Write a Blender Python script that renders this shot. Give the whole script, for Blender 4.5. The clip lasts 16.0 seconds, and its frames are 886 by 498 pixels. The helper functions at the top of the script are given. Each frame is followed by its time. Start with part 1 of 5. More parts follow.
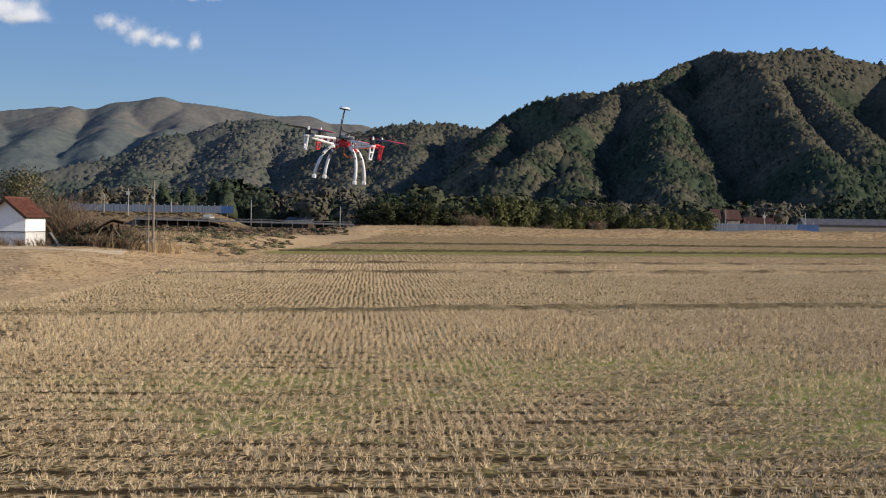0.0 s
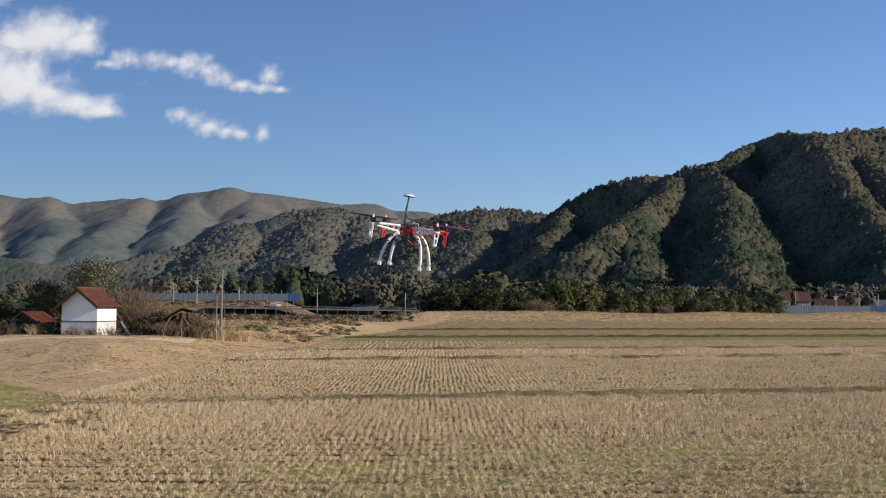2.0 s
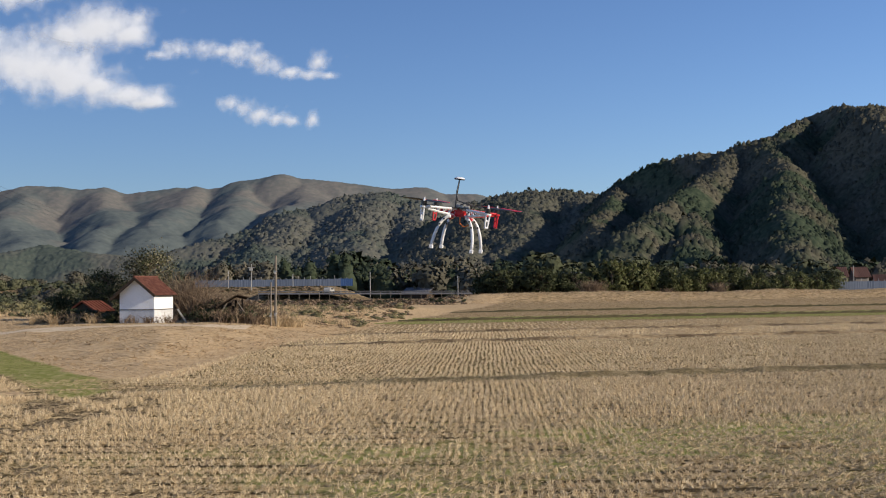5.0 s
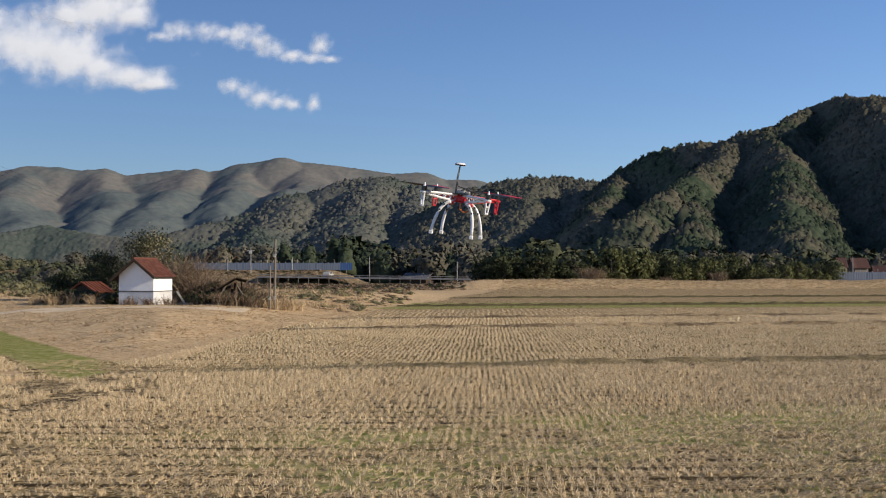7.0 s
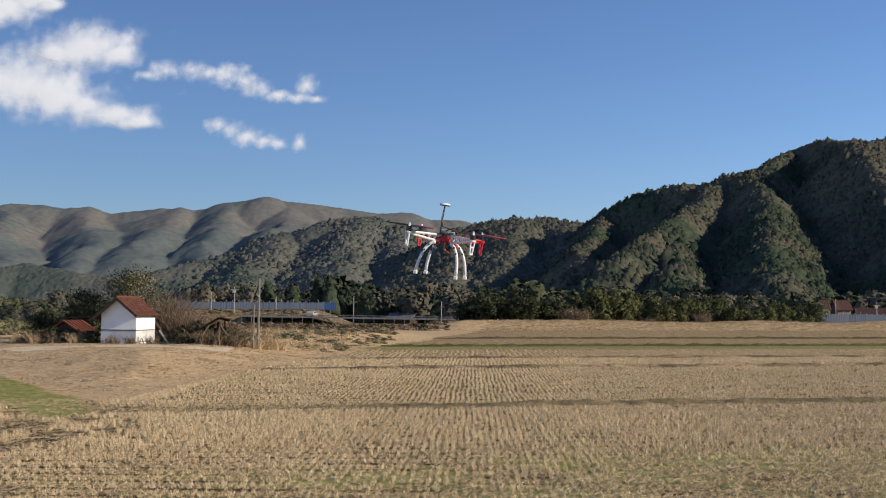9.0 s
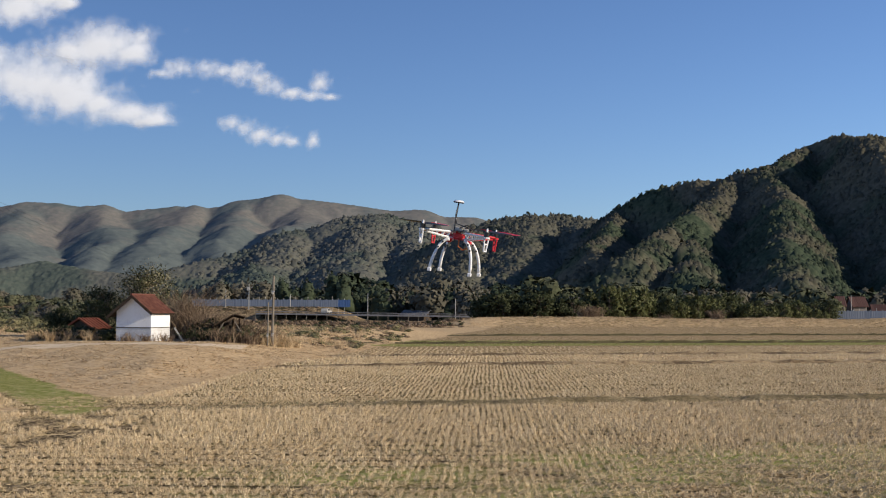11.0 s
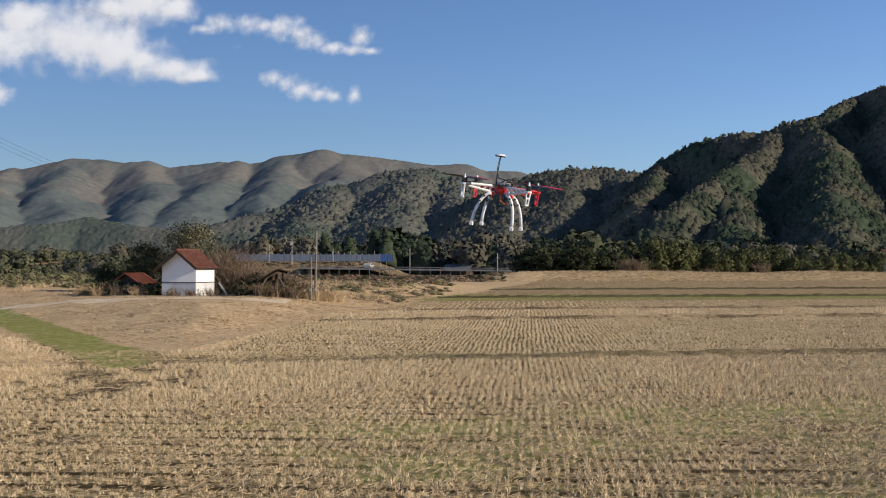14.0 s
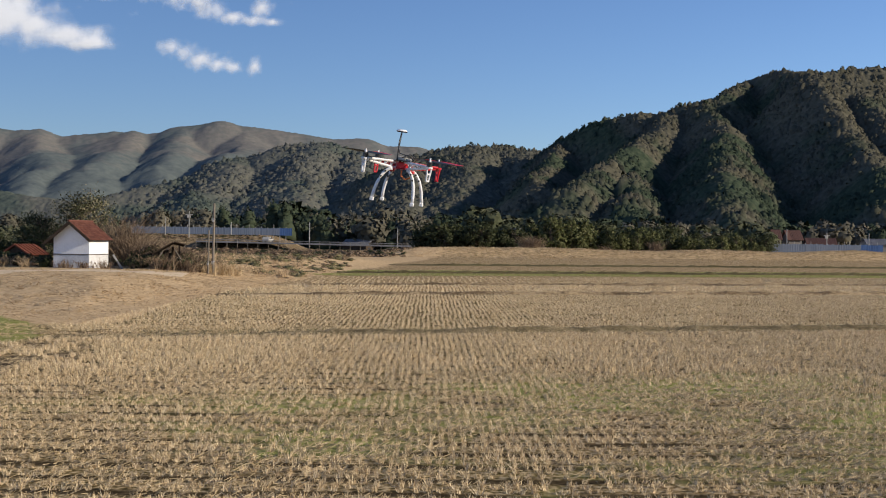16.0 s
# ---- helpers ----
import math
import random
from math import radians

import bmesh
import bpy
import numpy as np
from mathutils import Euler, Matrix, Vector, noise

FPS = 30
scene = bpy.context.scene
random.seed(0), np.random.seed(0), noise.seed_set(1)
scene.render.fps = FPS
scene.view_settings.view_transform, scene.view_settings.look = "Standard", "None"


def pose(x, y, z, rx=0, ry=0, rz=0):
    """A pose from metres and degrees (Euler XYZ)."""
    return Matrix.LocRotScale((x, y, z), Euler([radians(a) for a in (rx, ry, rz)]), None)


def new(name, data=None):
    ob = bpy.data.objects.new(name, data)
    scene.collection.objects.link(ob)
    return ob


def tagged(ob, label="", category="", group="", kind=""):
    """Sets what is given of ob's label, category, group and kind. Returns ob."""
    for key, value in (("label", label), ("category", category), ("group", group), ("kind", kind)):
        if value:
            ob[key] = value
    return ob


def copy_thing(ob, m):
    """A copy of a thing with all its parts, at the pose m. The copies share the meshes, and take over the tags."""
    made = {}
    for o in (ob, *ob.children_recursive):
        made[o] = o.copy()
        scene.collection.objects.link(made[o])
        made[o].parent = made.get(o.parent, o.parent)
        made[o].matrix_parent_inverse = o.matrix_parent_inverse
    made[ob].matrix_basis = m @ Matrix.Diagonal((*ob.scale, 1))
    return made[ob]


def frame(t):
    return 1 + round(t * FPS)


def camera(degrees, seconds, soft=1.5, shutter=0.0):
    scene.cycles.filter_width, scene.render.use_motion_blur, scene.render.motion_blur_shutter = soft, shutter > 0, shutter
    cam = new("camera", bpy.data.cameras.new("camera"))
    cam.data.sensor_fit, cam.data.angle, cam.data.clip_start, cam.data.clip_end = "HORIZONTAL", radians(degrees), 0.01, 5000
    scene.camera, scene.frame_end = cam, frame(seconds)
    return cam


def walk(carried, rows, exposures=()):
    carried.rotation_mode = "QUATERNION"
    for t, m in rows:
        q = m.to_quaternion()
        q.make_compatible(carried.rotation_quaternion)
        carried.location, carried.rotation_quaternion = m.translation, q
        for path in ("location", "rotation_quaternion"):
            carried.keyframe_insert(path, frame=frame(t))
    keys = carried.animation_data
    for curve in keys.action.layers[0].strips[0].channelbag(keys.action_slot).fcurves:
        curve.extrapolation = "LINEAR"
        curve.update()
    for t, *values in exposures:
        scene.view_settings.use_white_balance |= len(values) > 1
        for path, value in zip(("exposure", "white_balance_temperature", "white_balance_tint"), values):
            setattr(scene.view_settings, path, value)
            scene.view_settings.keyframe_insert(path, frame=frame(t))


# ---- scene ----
EYE = 3.6  # camera height over the paddy, metres
cam = camera(42.0, 16.0, soft=1.1)
TURNS = [
    (0, 88.449, -0.931, -5.797), (0.5, 89.307, -0.872, -3.023), (1, 90.304, -0.476, -2.813), (1.5, 91.730, -0.033, -3.434),
    (2, 92.662, -0.297, -2.574), (2.5, 92.991, -0.051, -2.786), (3, 93.007, -0.254, 0.024), (3.5, 92.893, 0.985, 2.642),
    (4, 93.202, 1.579, 1.264), (4.2, 92.642, 1.522, 0.851), (6.5, 91.349, 0.032, -0.557), (7, 91.094, -0.000, -0.000),
    (7.5, 91.077, 0.061, 0.307), (8, 91.179, 0.022, -0.634), (8.5, 92.480, -0.203, -0.833), (8.7, 93.100, -0.250, -0.820),
    (10.8, 92.898, -0.242, -0.373), (11, 92.943, -0.197, -0.087), (11.5, 92.781, -0.281, -0.307), (12, 92.166, -0.248, -0.054),
    (12.5, 92.037, -0.091, 0.641), (13, 91.967, 0.088, 1.862), (13.5, 91.319, -0.006, 2.228), (14, 90.670, -0.027, 1.998),
    (14.5, 90.462, -0.074, 1.525), (15, 90.263, -0.062, -0.294), (15.5, 89.843, -0.484, -1.225), (16, 89.481, -0.738, -2.960),
]
PATH = [(t, pose(0.2, -0.3, EYE, rx, ry, rz)) for t, rx, ry, rz in TURNS]
walk(cam, PATH)

# ---- light ----
SUN_AZ, SUN_EL = radians(111), radians(21)
world = bpy.data.worlds.new("sky")
scene.world = world
world.use_nodes = True
wn = world.node_tree.nodes
sky = wn.new("ShaderNodeTexSky")
sky.sky_type, sky.sun_disc = "NISHITA", False
sky.sun_elevation, sky.sun_rotation = SUN_EL, 2 * math.pi - SUN_AZ
sky.air_density, sky.dust_density, sky.ozone_density = 1.0, 0.2, 3.0
wn["Background"].inputs["Strength"].default_value = 0.1
hue = wn.new("ShaderNodeMix")
hue.data_type, hue.blend_type = "RGBA", "MULTIPLY"
hue.inputs["Factor"].default_value, hue.inputs["B"].default_value = 1.0, (0.81, 0.925, 1.21, 1)
world.node_tree.links.new(sky.outputs[0], hue.inputs["A"])
world.node_tree.links.new(hue.outputs["Result"], wn["Background"].inputs["Color"])
sun = new("sun", bpy.data.lights.new("sun", "SUN"))
sun.data.energy, sun.data.angle, sun.data.color = 5.5, radians(0.5), (1.0, 0.88, 0.72)
SUN_WAY = Vector((math.sin(SUN_AZ) * math.cos(SUN_EL), math.cos(SUN_AZ) * math.cos(SUN_EL), math.sin(SUN_EL)))
sun.matrix_world = Matrix.Translation((30, -30, 60)) @ SUN_WAY.to_track_quat("Z", "Y").to_matrix().to_4x4()
scene.view_settings.exposure = 0.0


# ---- materials ----
def material(name, colours, scale=1.0, rough=0.9, metal=0.0, bump=0.0, island=0.0, fine=8.0, each=0.0, spec=0.08, thin=0.0):
    """Two scales of noise run over a ramp of colours; island: share of the tint that differs piece by piece; each: object by object; thin: light let through."""
    m = bpy.data.materials.new(name)
    m.use_nodes = True
    n, l = m.node_tree.nodes, m.node_tree.links
    b = n["Principled BSDF"]
    b.inputs["Roughness"].default_value, b.inputs["Metallic"].default_value = rough, metal
    b.inputs["Specular IOR Level"].default_value = spec
    co = n.new("ShaderNodeTexCoord")
    big, small = n.new("ShaderNodeTexNoise"), n.new("ShaderNodeTexNoise")
    big.inputs["Scale"].default_value, small.inputs["Scale"].default_value = scale, scale * fine
    big.inputs["Detail"].default_value, small.inputs["Detail"].default_value = 3, 4
    for t in (big, small):
        l.new(co.outputs["Object"], t.inputs["Vector"])
    add = n.new("ShaderNodeMath")
    add.operation = "ADD"
    half = n.new("ShaderNodeMath")
    half.operation, half.inputs[1].default_value = "MULTIPLY_ADD", 0.5
    l.new(big.outputs["Fac"], add.inputs[0])
    l.new(small.outputs["Fac"], add.inputs[1])
    l.new(add.outputs[0], half.inputs[0])
    half.inputs[2].default_value = 0.0
    value = half.outputs[0]
    for share, kind, socket in ((island, "ShaderNodeNewGeometry", "Random Per Island"), (each, "ShaderNodeObjectInfo", "Random")):
        if share:
            src = n.new(kind)
            mix = n.new("ShaderNodeMix")
            mix.inputs["Factor"].default_value = share
            l.new(value, mix.inputs["A"])
            l.new(src.outputs[socket], mix.inputs["B"])
            value = mix.outputs["Result"]
    ramp = n.new("ShaderNodeValToRGB")
    e = ramp.color_ramp.elements
    k = len(colours)
    lo, hi = (0.3, 0.7) if not island and not each else (0.2, 0.8)
    while len(e) < k:
        e.new(0.5)
    for i, c in enumerate(colours):
        e[i].position, e[i].color = lo + (hi - lo) * i / max(1, k - 1), (*c, 1)
    l.new(value, ramp.inputs["Fac"])
    l.new(ramp.outputs["Color"], b.inputs["Base Color"])
    if thin:
        back, both = n.new("ShaderNodeBsdfTranslucent"), n.new("ShaderNodeMixShader")
        both.inputs[0].default_value = thin
        l.new(ramp.outputs["Color"], back.inputs["Color"])
        l.new(b.outputs[0], both.inputs[1])
        l.new(back.outputs[0], both.inputs[2])
        l.new(both.outputs[0], n["Material Output"].inputs["Surface"])
    if bump:
        bp = n.new("ShaderNodeBump")
        bp.inputs["Strength"].default_value, bp.inputs["Distance"].default_value = min(1, bump * 10), bump
        l.new(small.outputs["Fac"], bp.inputs["Height"])
        l.new(bp.outputs[0], b.inputs["Normal"])
    return m


def forest(name, green, bare, scale, level, blend):
    """Slopes of two kinds of woods in large ragged stands: evergreen below, leafless above."""
    m = bpy.data.materials.new(name)
    m.use_nodes = True
    n, l = m.node_tree.nodes, m.node_tree.links
    b = n["Principled BSDF"]
    b.inputs["Roughness"].default_value, b.inputs["Specular IOR Level"].default_value = 1.0, 0.0
    co = n.new("ShaderNodeTexCoord")

    def fog(size, detail):
        t = n.new("ShaderNodeTexNoise")
        t.inputs["Scale"].default_value, t.inputs["Detail"].default_value = size, detail
        l.new(co.outputs["Object"], t.inputs["Vector"])
        return t.outputs["Fac"]

    def calc(kind, a, c, d=0.0):
        x = n.new("ShaderNodeMath")
        x.operation = kind
        for socket, value in zip(x.inputs, (a, c, d)):
            if isinstance(value, float):
                socket.default_value = value
            else:
                l.new(value, socket)
        return x.outputs[0]

    def tone(fac, pair):
        r = n.new("ShaderNodeValToRGB")
        for e, c, p in zip(r.color_ramp.elements, pair, (0.35, 0.65)):
            e.color, e.position = (*c, 1), p
        l.new(fac, r.inputs["Fac"])
        return r.outputs["Color"]

    part_ = n.new("ShaderNodeSeparateXYZ")
    l.new(co.outputs["Object"], part_.inputs[0])
    rise = calc("MULTIPLY_ADD", part_.outputs["Z"], 1.0 / blend, -level / blend)
    stand = calc("MULTIPLY_ADD", fog(scale, 4), 7.0, -3.5)
    pick = n.new("ShaderNodeMapRange")
    pick.inputs["From Min"].default_value, pick.inputs["From Max"].default_value = -0.45, 0.45
    l.new(calc("ADD", rise, stand), pick.inputs["Value"])
    grain = fog(scale * 16, 4)
    mix = n.new("ShaderNodeMix")
    mix.data_type = "RGBA"
    l.new(pick.outputs["Result"], mix.inputs["Factor"])
    l.new(tone(grain, green), mix.inputs["A"])
    l.new(tone(grain, bare), mix.inputs["B"])
    l.new(mix.outputs["Result"], b.inputs["Base Color"])
    bp = n.new("ShaderNodeBump")
    bp.inputs["Strength"].default_value, bp.inputs["Distance"].default_value = 0.3, 3.0
    l.new(fog(scale * 25, 5), bp.inputs["Height"])
    l.new(bp.outputs[0], b.inputs["Normal"])
    return m


ROW_TURN, ROW_PITCH = 0.04, 1.02  # the planted rows: their bearing, and the breadth of the rows with the rut beside them


def ground_material():
    """Paddy soil with straw, blended by the zones of the ground: red grass green, green wet mud, blue pale dry grass."""
    m = bpy.data.materials.new("paddy_ground")
    m.use_nodes = True
    n, l = m.node_tree.nodes, m.node_tree.links
    b = n["Principled BSDF"]
    b.inputs["Roughness"].default_value, b.inputs["Specular IOR Level"].default_value = 0.98, 0.0
    co = n.new("ShaderNodeTexCoord")
    zone = n.new("ShaderNodeVertexColor")
    zone.layer_name = "zone"
    split = n.new("ShaderNodeSeparateColor")
    l.new(zone.outputs["Color"], split.inputs[0])

    def noise(scale, detail=5):
        t = n.new("ShaderNodeTexNoise")
        t.inputs["Scale"].default_value, t.inputs["Detail"].default_value = scale, detail
        l.new(co.outputs["Object"], t.inputs["Vector"])
        return t.outputs["Fac"]

    def ramp(fac, *stops):
        r = n.new("ShaderNodeValToRGB")
        e = r.color_ramp.elements
        while len(e) < len(stops):
            e.new(0.5)
        for i, (p, c) in enumerate(stops):
            e[i].position, e[i].color = p, (*c, 1)
        l.new(fac, r.inputs["Fac"])
        return r.outputs["Color"]

    def mix(fac, a, c):
        x = n.new("ShaderNodeMix")
        x.data_type = "RGBA"
        l.new(fac, x.inputs["Factor"])
        l.new(a, x.inputs["A"])
        l.new(c, x.inputs["B"])
        return x.outputs["Result"]

    def gate(channel, amount):
        """A zone with a ragged edge."""
        a = n.new("ShaderNodeMath")
        a.operation = "MULTIPLY_ADD"
        l.new(noise(1.3), a.inputs[0])
        a.inputs[1].default_value = amount
        l.new(split.outputs[channel], a.inputs[2])
        r = n.new("ShaderNodeMapRange")
        r.inputs["From Min"].default_value, r.inputs["From Max"].default_value = 0.5 + amount * 0.35, 0.5 + amount * 0.75
        l.new(a.outputs[0], r.inputs["Value"])
        return r.outputs["Result"]

    fine = noise(9.0, 8)
    base = ramp(fine, (0.36, (0.045, 0.032, 0.015)), (0.49, (0.25, 0.175, 0.085)), (0.64, (0.62, 0.475, 0.28)))
    tint = ramp(noise(0.16), (0.4, (0.25, 0.175, 0.085)), (0.62, (0.17, 0.16, 0.05)))
    soft = n.new("ShaderNodeMix")
    soft.data_type = "RGBA"
    soft.inputs["Factor"].default_value = 0.22
    l.new(base, soft.inputs["A"])
    l.new(tint, soft.inputs["B"])
    col = soft.outputs["Result"]
    # damp furrows between the planted rows
    turn = n.new("ShaderNodeMapping")
    turn.inputs["Rotation"].default_value = (0, 0, ROW_TURN)
    l.new(co.outputs["Object"], turn.inputs["Vector"])
    wave = n.new("ShaderNodeTexWave")
    wave.bands_direction = "Y"
    for key, value in (("Scale", math.pi / 10 / ROW_PITCH), ("Distortion", 1.3), ("Detail", 2.0), ("Detail Scale", 1.2)):
        wave.inputs[key].default_value = value
    l.new(turn.outputs[0], wave.inputs["Vector"])
    furrow = n.new("ShaderNodeMapRange")
    for key, value in (("From Min", 0.58), ("From Max", 0.92), ("To Max", 0.95)):
        furrow.inputs[key].default_value = value
    l.new(wave.outputs["Fac"], furrow.inputs["Value"])
    col = mix(furrow.outputs["Result"], col, ramp(noise(5.0), (0.3, (0.028, 0.02, 0.011)), (0.7, (0.085, 0.062, 0.034))))
    dry = ramp(noise(3.0, 8), (0.3, (0.37, 0.26, 0.135)), (0.5, (0.54, 0.385, 0.215)), (0.7, (0.66, 0.49, 0.30)))
    col = mix(gate("Blue", 0.5), col, dry)
    col = mix(gate("Red", 0.5), col, ramp(noise(2.2, 8), (0.3, (0.16, 0.175, 0.045)), (0.5, (0.27, 0.27, 0.085)), (0.66, (0.40, 0.345, 0.16))))
    col = mix(gate("Green", 0.5), col, ramp(noise(2.5, 8), (0.35, (0.055, 0.04, 0.025)), (0.5, (0.14, 0.105, 0.062)), (0.66, (0.33, 0.25, 0.15))))
    l.new(col, b.inputs["Base Color"])
    bp = n.new("ShaderNodeBump")
    bp.inputs["Strength"].default_value, bp.inputs["Distance"].default_value = 0.5, 0.05
    l.new(fine, bp.inputs["Height"])
    l.new(bp.outputs[0], b.inputs["Normal"])
    return m


M_GROUND = ground_material()
M_STUBBLE = material("rice_straw", [(0.39, 0.28, 0.152), (0.63, 0.485, 0.295), (0.83, 0.69, 0.47)], 0.25, island=0.6, fine=20)
M_STRAW = material("loose_straw", [(0.30, 0.225, 0.12), (0.55, 0.43, 0.26)], 0.5, island=0.6)
M_DRYGRASS = material("dry_grass", [(0.30, 0.215, 0.12), (0.45, 0.335, 0.20), (0.59, 0.455, 0.29)], 0.3, island=0.6)
M_GREENGRASS = material("green_grass", [(0.15, 0.16, 0.045), (0.26, 0.26, 0.085), (0.42, 0.36, 0.17)], 0.4, island=0.6)
M_HILL = forest("wooded_slope", ((0.032, 0.046, 0.031), (0.062, 0.077, 0.050)), ((0.072, 0.070, 0.050), (0.110, 0.102, 0.076)), 0.009, 60.0, 400.0)
M_BROWNHILL = forest("leafless_slope", ((0.044, 0.060, 0.043), (0.070, 0.086, 0.060)), ((0.082, 0.084, 0.065), (0.114, 0.110, 0.087)), 0.007, -60.0, 260.0)
# pale grey-green: haze over the foothill is mixed into its tree colours
M_FOOTHILL = forest("haze_tint_slope", ((0.066, 0.084, 0.072), (0.090, 0.106, 0.088)), ((0.102, 0.107, 0.091), (0.132, 0.130, 0.111)), 0.006, 40.0, 260.0)
M_CEDAR = material("cedar_green", [(0.051, 0.068, 0.043), (0.073, 0.090, 0.057), (0.100, 0.115, 0.071)], 0.04, fine=12)
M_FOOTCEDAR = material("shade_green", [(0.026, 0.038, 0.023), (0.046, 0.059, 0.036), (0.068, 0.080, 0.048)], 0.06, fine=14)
M_VALLEY = material("valley_green", [(0.044, 0.054, 0.029), (0.080, 0.086, 0.049), (0.13, 0.128, 0.078)], 0.08, fine=14)
M_FOOTBARE = material("grey_twigs", [(0.066, 0.064, 0.046), (0.104, 0.096, 0.071), (0.150, 0.134, 0.102)], 0.06, fine=14)
# bluish distance haze is put into these forest colours
M_FAR = forest("far_forest_haze_tint", ((0.098, 0.118, 0.118), (0.120, 0.140, 0.136)), ((0.136, 0.137, 0.128), (0.174, 0.164, 0.150)), 0.0035, 250.0, 130.0)
M_LEAF = material("evergreen_leaf", [(0.032, 0.042, 0.020), (0.058, 0.068, 0.033), (0.092, 0.098, 0.053)], 0.4, island=0.6, rough=0.6, thin=0.4)
M_BAMBOO = material("bamboo_leaf", [(0.045, 0.055, 0.02), (0.112, 0.124, 0.052), (0.185, 0.185, 0.092)], 0.15, island=0.6, rough=0.6, thin=0.4)
M_PALELEAF = material("pale_seed_leaf", [(0.045, 0.052, 0.024), (0.10, 0.10, 0.048), (0.34, 0.31, 0.20)], 0.6, island=0.7, thin=0.35)
M_TWIG = material("dry_twig", [(0.085, 0.058, 0.04), (0.17, 0.12, 0.08), (0.30, 0.225, 0.15)], 0.7, island=0.6)
M_SCRUB = material("olive_scrub", [(0.085, 0.085, 0.042), (0.15, 0.14, 0.074), (0.24, 0.205, 0.12)], 0.3, fine=10)
M_BARK = material("bark", [(0.07, 0.055, 0.04), (0.16, 0.13, 0.10)], 3.0, bump=0.02)
M_PLASTER = material("white_plaster", [(0.66, 0.66, 0.66), (0.80, 0.80, 0.79), (0.84, 0.84, 0.83)], 0.8, bump=0.004, fine=12)
M_DADO = material("stained_plaster", [(0.36, 0.36, 0.35), (0.55, 0.55, 0.55), (0.70, 0.70, 0.69)], 1.1, bump=0.004, fine=9)
M_TILE = material("rust_red_tile", [(0.075, 0.032, 0.024), (0.115, 0.048, 0.035), (0.16, 0.072, 0.052)], 1.5, each=0.4, rough=0.75)
M_RUST = material("rusty_sheet", [(0.09, 0.034, 0.024), (0.14, 0.05, 0.034), (0.19, 0.078, 0.052)], 1.5, rough=0.75)
M_DARKWOOD = material("weathered_wood", [(0.035, 0.026, 0.02), (0.09, 0.065, 0.045)], 4.0, bump=0.005)
M_GREYWOOD = material("grey_pole", [(0.14, 0.12, 0.095), (0.25, 0.22, 0.18)], 3.0, bump=0.005)
M_BUND = material("clod_earth", [(0.06, 0.042, 0.024), (0.13, 0.09, 0.05), (0.34, 0.25, 0.14), (0.46, 0.35, 0.2)], 0.35, bump=0.05, fine=10)
M_BANK = material("grassy_earth", [(0.06, 0.045, 0.022), (0.12, 0.092, 0.046), (0.22, 0.168, 0.09), (0.42, 0.325, 0.185)], 1.2, bump=0.05, fine=8)
# darker olive-brown earth for the two farthest banks
M_DARKEARTH = material("dark_earth", [(0.05, 0.042, 0.02), (0.09, 0.075, 0.035), (0.15, 0.125, 0.06)], 0.2, bump=0.05, fine=10)
M_TRACK = material("dirt_track", [(0.50, 0.385, 0.235), (0.64, 0.505, 0.33), (0.74, 0.60, 0.42)], 0.5, bump=0.02)
M_CONCRETE = material("concrete", [(0.28, 0.27, 0.25), (0.42, 0.41, 0.38)], 0.6, bump=0.01)
M_BLUE = material("blue_sheet", [(0.105, 0.13, 0.175), (0.13, 0.155, 0.205), (0.155, 0.18, 0.225)], 0.12, rough=0.6, each=0.3)
M_DEEPBLUE = material("deep_blue_sheet", [(0.04, 0.08, 0.19), (0.06, 0.11, 0.24)], 0.5, rough=0.5)
M_WIRE = material("black_wire", [(0.02, 0.02, 0.02), (0.03, 0.03, 0.03)], 5.0, rough=0.5)
M_WALLFAR = material("far_house_wall", [(0.17, 0.155, 0.14), (0.32, 0.295, 0.265)], 0.3, each=0.5)
M_ROOFFAR = material("far_house_roof", [(0.09, 0.05, 0.042), (0.14, 0.08, 0.066)], 0.5, each=0.4)
M_ROOFGREY = material("grey_tile_roof", [(0.10, 0.10, 0.11), (0.20, 0.20, 0.21)], 0.5)
M_GLASS = material("window_glass", [(0.03, 0.035, 0.045), (0.05, 0.055, 0.07)], 1.0, rough=0.1, spec=0.6)
M_WHITE = material("white_plastic", [(0.74, 0.74, 0.74), (0.82, 0.82, 0.82)], 20.0, rough=0.4, spec=0.5)
M_RED = material("red_plastic", [(0.50, 0.015, 0.025), (0.62, 0.03, 0.04)], 20.0, rough=0.35, spec=0.5)
M_BLACK = material("black_plastic", [(0.012, 0.012, 0.013), (0.03, 0.03, 0.032)], 30.0, rough=0.4, spec=0.5)
M_METAL = material("motor_metal", [(0.30, 0.30, 0.31), (0.5, 0.5, 0.52)], 30.0, rough=0.35, metal=1.0)
M_ORANGE = material("orange_wire", [(0.65, 0.16, 0.05), (0.75, 0.24, 0.08)], 30.0, rough=0.5)


